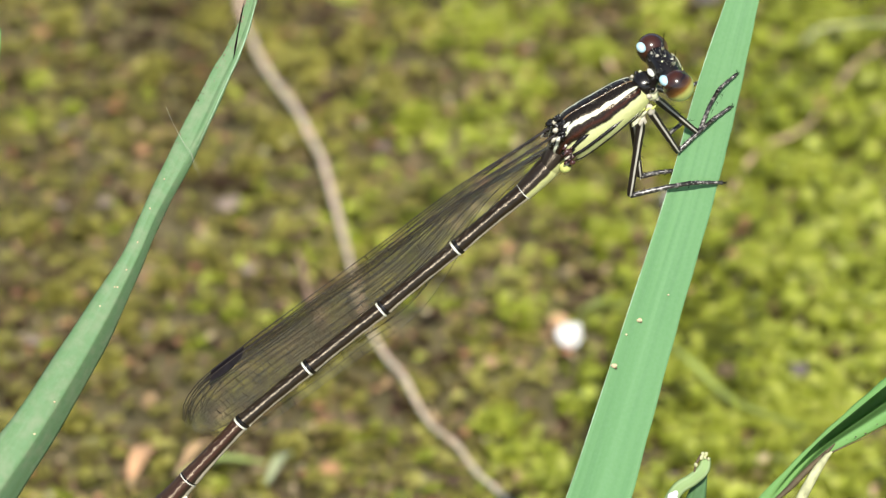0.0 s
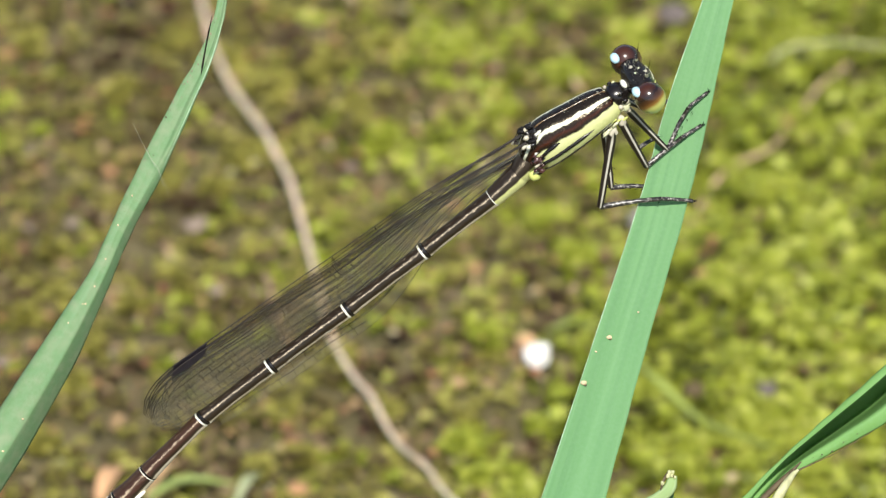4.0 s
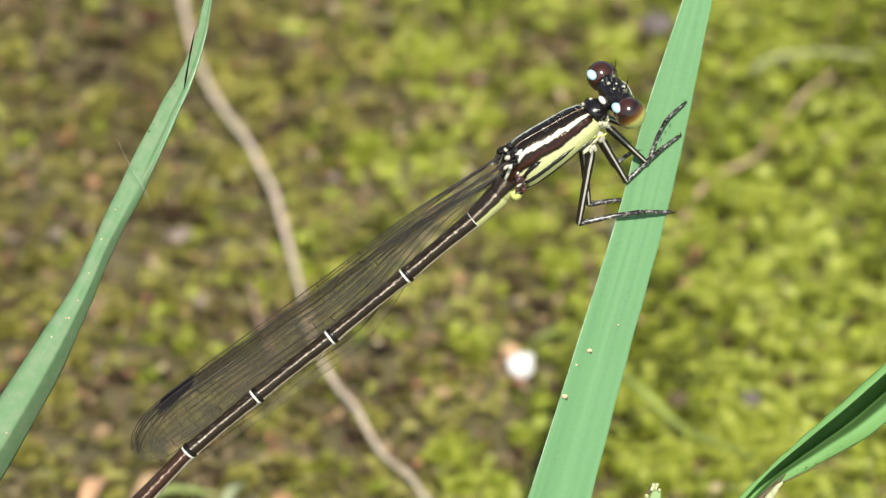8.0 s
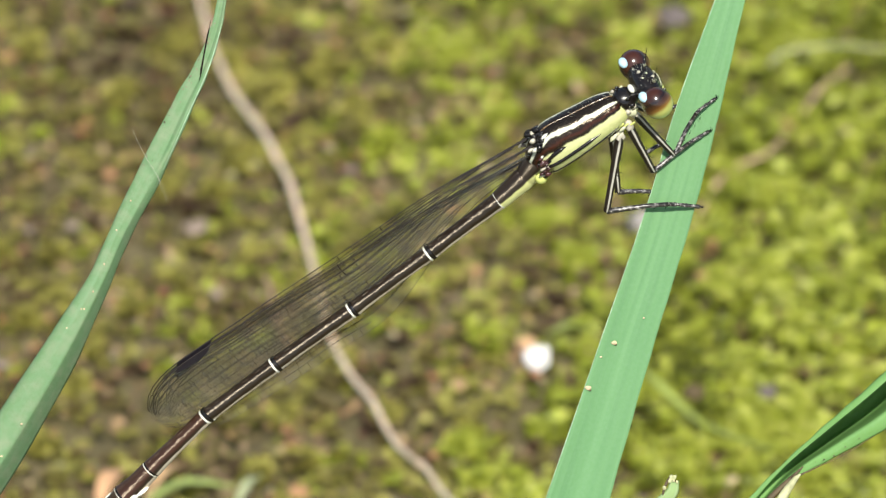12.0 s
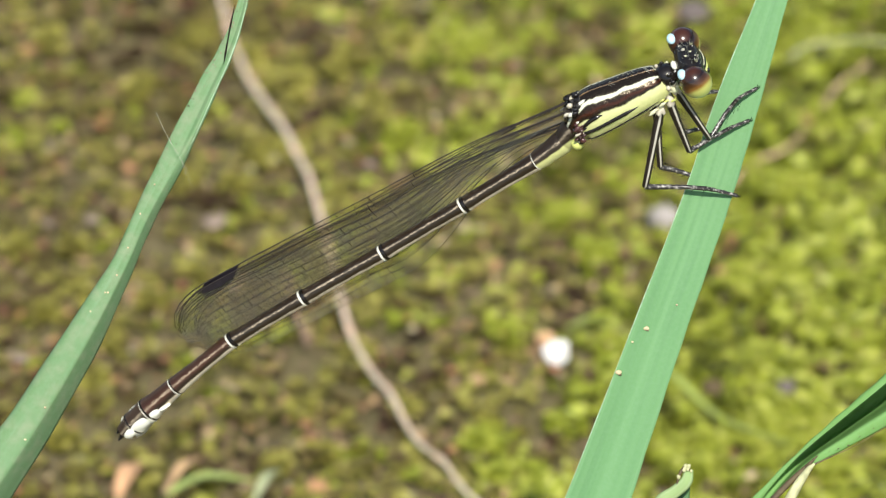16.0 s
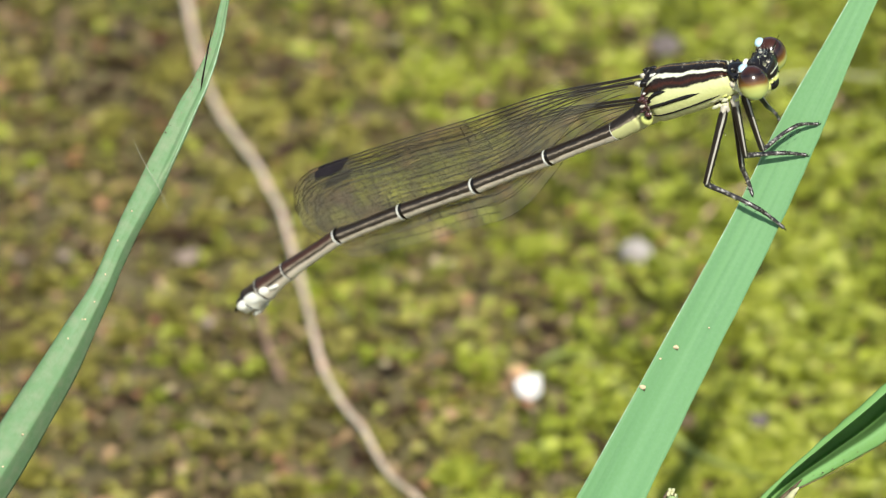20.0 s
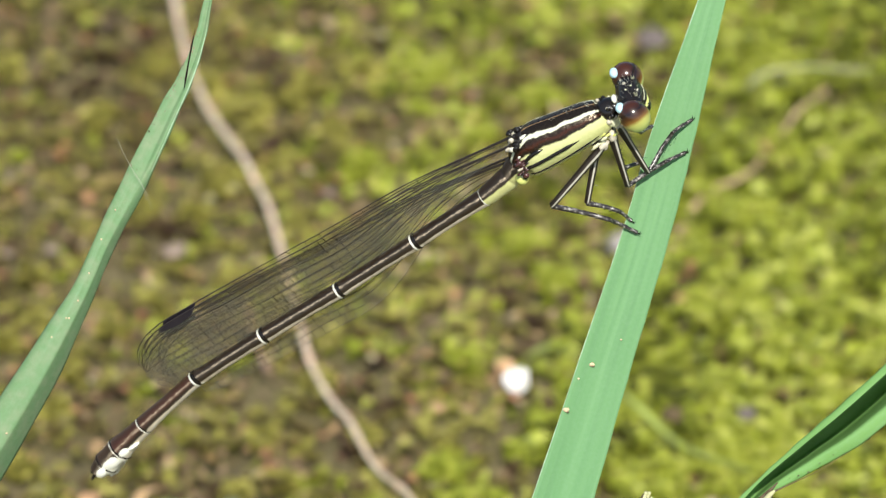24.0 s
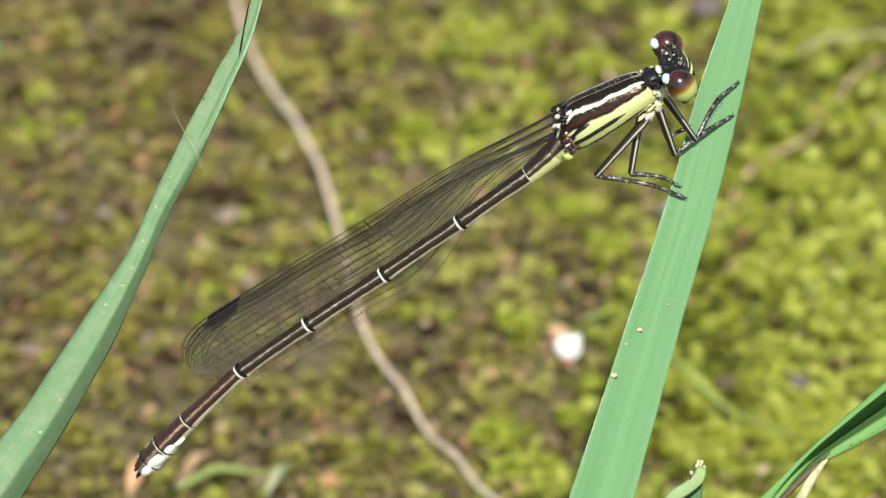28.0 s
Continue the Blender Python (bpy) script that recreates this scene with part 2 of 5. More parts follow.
def banded(name, stops, rough, metal=0.0, speck=None, streak=0.6, spec=0.5, ior=1.5, jag=0.075, sparkle=0.00003):
    """Cuticle coloured by the angle from the back (0) to the belly (1), the same on both sides."""
    m = Nodes(name, rough, metal, spec)
    m.b.inputs["IOR"].default_value = ior
    m.b.inputs["Anisotropic"].default_value = streak
    m.b.inputs["Specular Tint"].default_value = (1.0, 0.86, 0.66, 1)
    m.b.inputs["Anisotropic Rotation"].default_value = 0.25
    tan = m.put("Tangent")
    tan.direction_type = "UV_MAP"
    m.t.links.new(tan.outputs[0], m.b.inputs["Tangent"])
    sep = m.put("SeparateXYZ", Vector=m.coords("UV"))
    f = m.math("ADD", sep.outputs[0], m.math("MULTIPLY", m.math("SUBTRACT", m.noise(1300, 5), 0.5), jag))
    c = m.ramp(f, stops)
    n = m.noise(2600, 3)
    c = m.mix(m.math("MULTIPLY", n, 0.35), c, m.mix(0.5, c, (0.02, 0.015, 0.01)))
    if speck:
        c = m.mix(m.ramp(m.noise(4200, 2), [(0.5, (0, 0, 0)), (0.75, (0.7, 0.7, 0.7))]), c, m.mix(0.6, c, speck))
    m.colour(c)
    m.bump(m.noise(3600, 4), 0.8, sparkle)
    m.link(m.math("ADD", rough - 0.08, m.math("MULTIPLY", n, 0.16)), m.b.inputs["Roughness"])
    return m.mat


def leg_material():
    """Dark shin, ringed and flecked with pale grey."""
    m = Nodes("flecked_shin", 0.34, spec=0.7)
    uv = m.coords("UV")
    n = m.noise(1.0, 2, uv, (2.0, 11.0, 1.0))
    m.colour(m.ramp(n, [(0.40, (0.016, 0.012, 0.011)), (0.52, (0.05, 0.045, 0.04)), (0.66, (0.40, 0.38, 0.34))]))
    m.bump(n, 0.4, 0.00004)
    return m.mat


def membrane_material(name, col, share):
    m = Nodes(name, 0.25, spec=0.5)
    m.colour(col)
    tr = m.put("BsdfTransparent")
    tr.inputs[0].default_value = (0.93, 0.91, 0.86, 1)
    mx = m.put("MixShader")
    m.link(m.math("ADD", share, m.math("MULTIPLY", m.noise(500, 3), 0.09)), mx.inputs[0])
    m.t.links.new(tr.outputs[0], mx.inputs[1])
    m.t.links.new(m.b.outputs[0], mx.inputs[2])
    m.t.links.new(mx.outputs[0], m.t.nodes["Material Output"].inputs[0])
    return m.mat


def stem_material():
    """A weathered stalk: pinkish tan along its back, blotched along its length; pale greenish sides imitate the lens's
    colour fringe.
    """
    m = Nodes("weathered_stem", 0.7, spec=0.25)
    sep = m.put("SeparateXYZ", Vector=m.coords("UV"))
    f = m.math("ADD", sep.outputs[0], m.math("MULTIPLY", m.math("SUBTRACT", m.noise(420, 4), 0.5), 0.22))
    c = m.ramp(f, [(0.10, (0.66, 0.45, 0.33)), (0.20, (0.70, 0.52, 0.39)), (0.30, (0.64, 0.66, 0.50)), (0.6, (0.58, 0.64, 0.45))])
    c = m.mix(m.ramp(m.noise(170, 4), [(0.45, (0, 0, 0)), (0.70, (0.4, 0.4, 0.4))]), c, (0.40, 0.38, 0.20))
    m.colour(c)
    m.bump(m.noise(1500, 3), 0.5, 0.0001)
    return m.mat


def eye_material():
    """Compound eye: brown cap above, fading to pale green-yellow below."""
    m = Nodes("compound_eye", 0.5, spec=0.1)
    m.b.inputs["Coat Weight"].default_value = 1.0
    m.b.inputs["Coat Roughness"].default_value = 0.17
    m.b.inputs["Coat IOR"].default_value = 1.6
    sep = m.put("SeparateXYZ", Vector=m.coords())
    h = m.math("ADD", m.math("MULTIPLY", sep.outputs[2], 480.0), m.math("MULTIPLY_ADD", sep.outputs[1], 190.0, 0.42))
    h = m.math("ADD", h, m.math("MULTIPLY", m.math("SUBTRACT", m.noise(1500), 0.5), 0.09))
    c = m.ramp(h, [(0.1, (0.50, 0.58, 0.17)), (0.30, (0.44, 0.45, 0.12)), (0.40, (0.20, 0.10, 0.02)), (0.50, (0.07, 0.026, 0.005)), (0.64, (0.012, 0.005, 0.003)), (0.80, (0.05, 0.014, 0.005))])
    m.colour(c)
    return m.mat


MAT = {
    "soil": soil_material(),
    "moss": leafy("yellow_green_moss", [(0.07, 0.075, 0.010), (0.15, 0.17, 0.018), (0.29, 0.335, 0.03), (0.46, 0.51, 0.055), (0.62, 0.64, 0.16)]),
    "dry_moss": leafy("olive_brown_moss", [(0.075, 0.036, 0.024), (0.145, 0.103, 0.046), (0.21, 0.188, 0.05), (0.34, 0.32, 0.06), (0.50, 0.46, 0.12)], 260),
    "fresh_moss": leafy("fresh_moss", [(0.21, 0.245, 0.024), (0.36, 0.40, 0.04), (0.49, 0.52, 0.07), (0.64, 0.63, 0.18)], 420),
    "olive_moss": leafy("olive_moss", [(0.16, 0.145, 0.03), (0.29, 0.265, 0.05), (0.45, 0.415, 0.08), (0.66, 0.59, 0.18)], 420),
    "stem": stem_material(),
    "litter": leafy("leaf_litter", [(0.08, 0.042, 0.024), (0.19, 0.125, 0.072), (0.275, 0.195, 0.11), (0.40, 0.24, 0.12), (0.54, 0.43, 0.26)], 700, 0.7, 0.1),
    "blade": blade_material("glaucous_grass", (0.155, 0.33, 0.14), (0.138, 0.295, 0.128), (0.178, 0.36, 0.155), 12),
    "blade_left": blade_material("glaucous_grass_dull", (0.17, 0.305, 0.14), (0.145, 0.27, 0.115), (0.20, 0.345, 0.175), 8, mottle=0.6),
    "sprout": blade_material("pale_sprout", (0.34, 0.47, 0.20), (0.27, 0.40, 0.14), (0.45, 0.54, 0.30), 6),
    "blade_corner": blade_material("fresh_grass", (0.18, 0.37, 0.105), (0.155, 0.325, 0.085), (0.215, 0.41, 0.14), 8),
    # the shade low on the sprout is put into this dark green
    "shaded_leaf": blade_material("shaded_inner_leaf", (0.09, 0.19, 0.07), (0.07, 0.15, 0.055), (0.12, 0.24, 0.10), 6),
    "straw": plain("dry_straw", (0.67, 0.56, 0.42), 0.7, 0.3, 500, rel=0.0001),
    "flake": leafy("dry_flake", [(0.12, 0.05, 0.035), (0.30, 0.13, 0.08), (0.48, 0.22, 0.10), (0.46, 0.33, 0.15), (0.52, 0.46, 0.28)], 900, 0.8, 0.1),
    "twig": plain("red_brown_twig", (0.30, 0.19, 0.13), 0.7, 0.3, 700),
    "red_leaf": plain("russet_dead_leaf", (0.54, 0.31, 0.16), 0.7, 0.35, 400, rel=0.0001),
    "pink_straw": plain("pinkish_straw", (0.60, 0.42, 0.26), 0.7, 0.3, 500),
    "green_leaf": plain("pale_green_leaf", (0.27, 0.32, 0.07), 0.6, 0.3, 300),
    "light_leaf": plain("light_green_leaf", (0.38, 0.46, 0.13), 0.6, 0.25, 500),
    "tan_leaf": plain("tan_dead_leaf", (0.56, 0.36, 0.18), 0.7, 0.3, 500, rel=0.0001),
    "pale_leaf": plain("pale_grey_leaf", (0.38, 0.41, 0.22), 0.7, 0.25, 500),
    "pale_scrap": plain("pale_scrap", (0.29, 0.22, 0.17), 0.8, 0.35, 700, rel=0.0001),
    "rust_scrap": plain("rust_scrap", (0.46, 0.25, 0.12), 0.8, 0.35, 700, rel=0.0001),
    "fluff": plain("white_fluff", (0.85, 0.82, 0.78), 0.9, 0.1, 1500),
    "grey_fluff": plain("grey_pebble", (0.40, 0.36, 0.33), 0.9, 0.25, 900),
    "orange": plain("orange_tuft", (0.58, 0.36, 0.20), 0.9, 0.2, 900),
    "dark_chip": plain("purple_black_chip", (0.15, 0.12, 0.11), 0.6, 0.4, 900),
    "brown_chip": plain("brown_bark_chip", (0.10, 0.07, 0.03), 0.8, 0.3, 900),
    "dark_slit": plain("dark_slit", (0.015, 0.011, 0.008), 0.9, 0.3, 1500, spec=0.1),
    "rim": plain("pale_rim", (0.30, 0.44, 0.27), 0.5, 0.3, 2200),
    "spot": plain("pale_speck", (0.62, 0.50, 0.30), 0.7, 0.2, 4000),
    "withered": plain("withered_stalk", (0.50, 0.50, 0.27), 0.7, 0.35, 1400, rel=0.0001),
    "hair": plain("pale_hair", (0.55, 0.55, 0.42), 0.5, 0.1, 3000),
    "brown_tip": plain("withered_tip", (0.10, 0.072, 0.034), 0.7, 0.4, 1800),
    "thorax": banded("striped_thorax", [
        (0.0, (0.10, 0.07, 0.035)), (0.012, (0.012, 0.008, 0.006)), (0.135, (0.011, 0.008, 0.006)),
        (0.150, (0.76, 0.78, 0.60)), (0.188, (0.76, 0.78, 0.58)), (0.204, (0.012, 0.008, 0.006)), (0.25, (0.018, 0.007, 0.005)), (0.28, (0.05, 0.012, 0.006)), (0.295, (0.03, 0.009, 0.005)), (0.315, (0.012, 0.007, 0.005)), (0.335, (0.012, 0.008, 0.006)),
        (0.355, (0.70, 0.72, 0.36)), (0.56, (0.64, 0.67, 0.27)), (0.8, (0.6, 0.6, 0.3))], 0.27, jag=0.11, sparkle=0.00005),
    "abdomen": banded("bronze_abdomen", [
        (0.0, (0.04, 0.022, 0.010)), (0.03, (0.014, 0.007, 0.004)), (0.30, (0.010, 0.006, 0.004)), (0.505, (0.010, 0.006, 0.004)),
        (0.54, (0.66, 0.58, 0.44)), (1.0, (0.6, 0.6, 0.46))], 0.40, 0.0, (0.03, 0.015, 0.008), 1.0, ior=2.0, jag=0.1, sparkle=0.00005),
    "abdomen_copper": banded("copper_abdomen", [
        (0.0, (0.07, 0.03, 0.014)), (0.06, (0.035, 0.012, 0.006)), (0.22, (0.05, 0.013, 0.007)), (0.32, (0.05, 0.013, 0.007)), (0.40, (0.016, 0.007, 0.005)), (0.485, (0.012, 0.008, 0.006)),
        (0.53, (0.66, 0.58, 0.44)), (1.0, (0.6, 0.6, 0.46))], 0.40, 0.0, None, 1.0, ior=2.0, jag=0.1, sparkle=0.00005),
    "abdomen_front": banded("yellow_sided_abdomen", [
        (0.0, (0.02, 0.012, 0.008)), (0.38, (0.014, 0.008, 0.006)), (0.42, (0.62, 0.64, 0.26)), (1.0, (0.6, 0.6, 0.3))], 0.40, 0.0, None, 1.0, ior=2.0, jag=0.13, sparkle=0.00005),
    "abdomen_tail": banded("white_sided_tail", [
        (0.0, (0.05, 0.025, 0.012)), (0.24, (0.02, 0.010, 0.006)), (0.40, (0.013, 0.008, 0.006)), (0.45, (0.74, 0.74, 0.60)), (1.0, (0.75, 0.75, 0.62))], 0.40, 0.0, None, 1.0, ior=2.0, jag=0.16, sparkle=0.00005),
    "bronze": plain("bronze_ridge", (0.16, 0.10, 0.045), 0.25, 0.5, 2500, spec=0.8, rel=0.00004),
    "brown_plate": plain("brown_plate", (0.06, 0.022, 0.02), 0.25, 0.4, 2500, spec=0.7),
    "ring": plain("pale_joint", (0.70, 0.70, 0.60), 0.4, 0.1, 3000),
    "black": plain("black_cuticle", (0.010, 0.008, 0.007), 0.24, 0.4, 2500, spec=0.5, rel=0.00003),
    "leg": banded("black_and_cream_leg", [(0.0, (0.014, 0.011, 0.01)), (0.40, (0.016, 0.012, 0.011)), (0.47, (0.50, 0.48, 0.40)), (0.57, (0.50, 0.48, 0.40)), (0.61, (0.016, 0.012, 0.011)), (1.0, (0.014, 0.011, 0.01))], 0.36),
    "shin": leg_material(),
    "hip": plain("pale_hip", (0.50, 0.46, 0.36), 0.4, 0.3, 2500),
    "white_patch": plain("white_patch", (0.82, 0.82, 0.70), 0.45, 0.06, 2500),
    "cream": plain("cream_cuticle", (0.68, 0.68, 0.45), 0.25, 0.15, 2500),
    "blue_spot": plain("pale_blue_spot", (0.48, 0.72, 0.80), 0.4, 0.08, 2500),
    "yellow": plain("yellow_green_cuticle", (0.58, 0.62, 0.18), 0.4, 0.15, 2500),
    "eye": eye_material(),
    "membrane": membrane_material("wing_membrane", (0.33, 0.33, 0.27), 0.065),
    # brown film that imitates the darkening of overlapping wings
    "smoky": membrane_material("overlap_membrane", (0.06, 0.045, 0.035), 0.05),
    "vein": plain("dark_vein", (0.028, 0.020, 0.015), 0.4, 0.3, 2500),
    "stigma": plain("dark_wing_mark", (0.018, 0.015, 0.022), 0.45, 0.3, 2500),
}


# ---- mesh helpers ----
def mesh_of(name, verts, faces, mat, smooth=True, uvs=None):
    me = bpy.data.meshes.new(name)
    me.from_pydata([tuple(v) for v in verts], [], faces)
    if smooth:
        me.polygons.foreach_set("use_smooth", [True] * len(me.polygons))
    me.materials.append(MAT[mat])
    if uvs is not None:
        layer = me.uv_layers.new(name="UVMap")
        idx = [l.vertex_index for l in me.loops]
        layer.data.foreach_set("uv", [c for i in idx for c in uvs[i]])
    me.update()
    return me


def part(name, me, parent, label="", m=None):
    ob = new(name, me)
    ob.parent = parent
    if m is not None:
        ob.matrix_basis = m
    if label:
        ob["label"] = label
    return ob


def smooth_line(pts, n):
    """Points on a smooth curve through pts (any number of columns)."""
    p = np.array(pts, float)
    p = np.vstack([2 * p[0] - p[1], p, 2 * p[-1] - p[-2]])
    out = []
    for s in np.linspace(0, len(pts) - 1 - 1e-6, n):
        i = int(s)
        f = s - i
        a, b, c, d = p[i:i + 4]
        out.append(0.5 * (2 * b + (c - a) * f + (2 * a - 5 * b + 4 * c - d) * f * f + (3 * b - a - 3 * c + d) * f ** 3))
    return np.array(out)


def tube(stations, sides=16, up=(0, 0, 1), unit=MM, ends=True):
    """A round body along stations (x, y, z, half width, half height). UV x runs from the back (0) to the belly (1)."""
    st = np.array(stations, float)
    c = st[:, :3]
    tan = np.gradient(c, axis=0)
    tan /= np.linalg.norm(tan, axis=1)[:, None] + 1e-12
    verts, uvs, faces = [], [], []
    length = np.concatenate([[0], np.cumsum(np.linalg.norm(np.diff(c, axis=0), axis=1))])
    for i in range(len(st)):
        side = np.cross(up, tan[i])
        side /= np.linalg.norm(side) + 1e-12
        top = np.cross(tan[i], side)
        for k in range(sides):
            a = 2 * math.pi * (k + 0.5) / sides
            verts.append((c[i] + side * st[i, 3] * math.sin(a) + top * st[i, 4] * math.cos(a)) * unit)
            uvs.append((min(a, 2 * math.pi - a) / math.pi, length[i] / max(length[-1], 1e-9)))
    for i in range(len(st) - 1):
        for k in range(sides):
            j = (k + 1) % sides
            faces.append((i * sides + k, (i + 1) * sides + k, (i + 1) * sides + j, i * sides + j))
    if ends:
        faces.append(tuple(reversed(range(sides))))
        faces.append(tuple((len(st) - 1) * sides + k for k in range(sides)))
    return verts, faces, uvs


def strands(lines, unit=MM):
    """Many thin three-sided threads in one mesh; each a list of points and a radius."""
    verts, faces = [], []
    for pts, r in lines:
        p = np.array(pts, float)
        tan = np.gradient(p, axis=0)
        tan /= np.linalg.norm(tan, axis=1)[:, None] + 1e-12
        base = len(verts)
        rr = np.broadcast_to(r, len(p))
        for q, t, rad in zip(p, tan, rr):
            a = np.cross(t, (0.3, 0.9, 0.2))
            a /= np.linalg.norm(a) + 1e-12
            b = np.cross(t, a)
            for k in range(3):
                w = 2.0944 * k
                verts.append((q + rad * (math.cos(w) * a + math.sin(w) * b)) * unit)
        for i in range(len(p) - 1):
            for k in range(3):
                j = (k + 1) % 3
                faces.append((base + 3 * i + k, base + 3 * i + j, base + 3 * i + 3 + j, base + 3 * i + 3 + k))
    return verts, faces


def ball(rx, ry, rz, seg=24, rings=14, c=(0, 0, 0), unit=MM):
    verts, faces = [], []
    for i in range(rings + 1):
        th = math.pi * i / rings
        for k in range(seg):
            a = 2 * math.pi * k / seg
            verts.append(((c[0] + rx * math.sin(th) * math.cos(a)) * unit, (c[1] + ry * math.sin(th) * math.sin(a)) * unit, (c[2] + rz * math.cos(th)) * unit))
    for i in range(rings):
        for k in range(seg):
            j = (k + 1) % seg
            faces.append((i * seg + k, (i + 1) * seg + k, (i + 1) * seg + j, i * seg + j))
    return verts, faces


def lump(rnd, r, c, stretch=(1, 1, 1), unit=MM):
    """A small crumpled knob."""
    v, f = ball(1, 1, 1, 8, 5)
    top, low = rnd.uniform(0.8, 1.2), rnd.uniform(0.8, 1.2)
    out = []
    for i, (x, y, z) in enumerate(v):
        q = r * (rnd.uniform(0.7, 1.2) if 8 <= i < 40 else top if i < 8 else low) / MM
        out.append(((c[0] + x * q * stretch[0]) * unit, (c[1] + y * q * stretch[1]) * unit, (c[2] + z * q * stretch[2]) * unit))
    return out, f


def leaf_strip(spine, n=48, across=12, thick=0.12, unit=MM):
    """A grass leaf. Spine rows: x, y, z, half width, fold (degrees each half is raised), twist (degrees about its length)."""
    s = smooth_line(spine, n)
    c = s[:, :3]
    tan = np.gradient(c, axis=0)
    tan /= np.linalg.norm(tan, axis=1)[:, None]
    verts, uvs, faces = [], [], []
    m = across + 1
    for i in range(n):
        w, fold, tw = s[i, 3], radians(s[i, 4]), radians(s[i, 5])
        side = np.cross(tan[i], (0, 0, 1.0))
        side /= np.linalg.norm(side)
        nrm = np.cross(side, tan[i])
        side, nrm = side * math.cos(tw) + nrm * math.sin(tw), nrm * math.cos(tw) - side * math.sin(tw)
        for layer in (0, 1):
            for k in range(m):
                f = 2 * k / across - 1
                lift = math.sin(fold) * abs(f) ** 1.25 * w
                rib = 0.003 * math.cos(f * 9 * math.pi) * (1 - layer)
                edge = 1 - 0.75 * abs(f) ** 6
                wob = 1 + 0.012 * math.sin(i * 1.9 + 2.1 * (f > 0)) * abs(f)
                verts.append((c[i] + side * f * w * math.cos(fold) * wob + nrm * (lift + rib - layer * thick * edge)) * unit)
                uvs.append(((f + 1) / 2, i / n * 10))
    per = 2 * m
    for i in range(n - 1):
        a, b = i * per, (i + 1) * per
        for k in range(across):
            faces.append((a + k, a + k + 1, b + k + 1, b + k))
            faces.append((a + m + k + 1, a + m + k, b + m + k, b + m + k + 1))
        faces.append((a + m, a, b, b + m))
        faces.append((a + across, a + m + across, b + m + across, b + across))
    faces.append(tuple(range(m)) + tuple(reversed(range(m, per))))
    e = (n - 1) * per
    faces.append(tuple(e + k for k in reversed(range(m))) + tuple(e + k for k in range(m, per)))
    return verts, faces, uvs


def profile_strip(spine, profiles, n=60, thick=0.1, unit=MM):
    """A folded leaf. Spine rows: x, y, z, half width; profiles: cross-sections (share of half width, height) blended along it."""
    s = smooth_line(spine, n)
    c = s[:, :3]
    tan = np.gradient(c, axis=0)
    tan /= np.linalg.norm(tan, axis=1)[:, None]
    prof = [smooth_line(p, 25) for p in profiles]
    m = 25
    verts, uvs, faces = [], [], []
    for i in range(n):
        k = i / (n - 1) * (len(prof) - 1)
        j = min(int(k), len(prof) - 2)
        p = prof[j] + (prof[j + 1] - prof[j]) * (k - j)
        side = np.cross(tan[i], (0, 0, 1.0))
        side /= np.linalg.norm(side)
        nrm = np.cross(side, tan[i])
        slope = np.gradient(p, axis=0)
        slope /= np.linalg.norm(slope, axis=1)[:, None] + 1e-9
        for layer in (0, 1):
            for q in range(m):
                t = layer * thick * (0.25 if q in (0, m - 1) else 1)
                a = p[q, 0] * s[i, 3] + slope[q, 1] * t
                h = p[q, 1] * s[i, 3] - slope[q, 0] * t
                wob = 0.02 * math.sin(i * 0.9) * (q in (0, m - 1))
                verts.append((c[i] + side * (a + wob) + nrm * h) * unit)
                uvs.append((q / (m - 1), i / n * 10))
    per = 2 * m
    for i in range(n - 1):
        a, b = i * per, (i + 1) * per
        for k in range(m - 1):
            faces.append((a + k, a + k + 1, b + k + 1, b + k))
            faces.append((a + m + k + 1, a + m + k, b + m + k, b + m + k + 1))
        faces.append((a + m, a, b, b + m))
        faces.append((a + m - 1, a + per - 1, b + per - 1, b + m - 1))
    faces.append(tuple(range(m)) + tuple(reversed(range(m, per))))
    e = (n - 1) * per
    faces.append(tuple(e + k for k in reversed(range(m))) + tuple(e + k for k in range(m, per)))
    return verts, faces, uvs


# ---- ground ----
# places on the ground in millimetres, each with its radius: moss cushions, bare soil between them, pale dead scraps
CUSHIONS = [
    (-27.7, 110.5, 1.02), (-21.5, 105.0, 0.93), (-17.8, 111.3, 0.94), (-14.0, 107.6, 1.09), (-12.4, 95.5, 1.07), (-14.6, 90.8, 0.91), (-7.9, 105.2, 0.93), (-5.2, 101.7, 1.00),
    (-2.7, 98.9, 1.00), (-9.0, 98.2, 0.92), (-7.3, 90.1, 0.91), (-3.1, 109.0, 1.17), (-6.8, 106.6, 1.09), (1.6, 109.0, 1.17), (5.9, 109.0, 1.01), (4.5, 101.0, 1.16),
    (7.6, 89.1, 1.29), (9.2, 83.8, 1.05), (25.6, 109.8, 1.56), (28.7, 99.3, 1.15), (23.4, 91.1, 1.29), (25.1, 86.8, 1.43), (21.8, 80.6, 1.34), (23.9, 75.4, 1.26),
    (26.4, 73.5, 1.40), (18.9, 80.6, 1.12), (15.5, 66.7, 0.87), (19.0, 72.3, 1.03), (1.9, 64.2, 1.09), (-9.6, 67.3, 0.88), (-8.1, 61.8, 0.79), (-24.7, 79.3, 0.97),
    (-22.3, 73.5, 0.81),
]
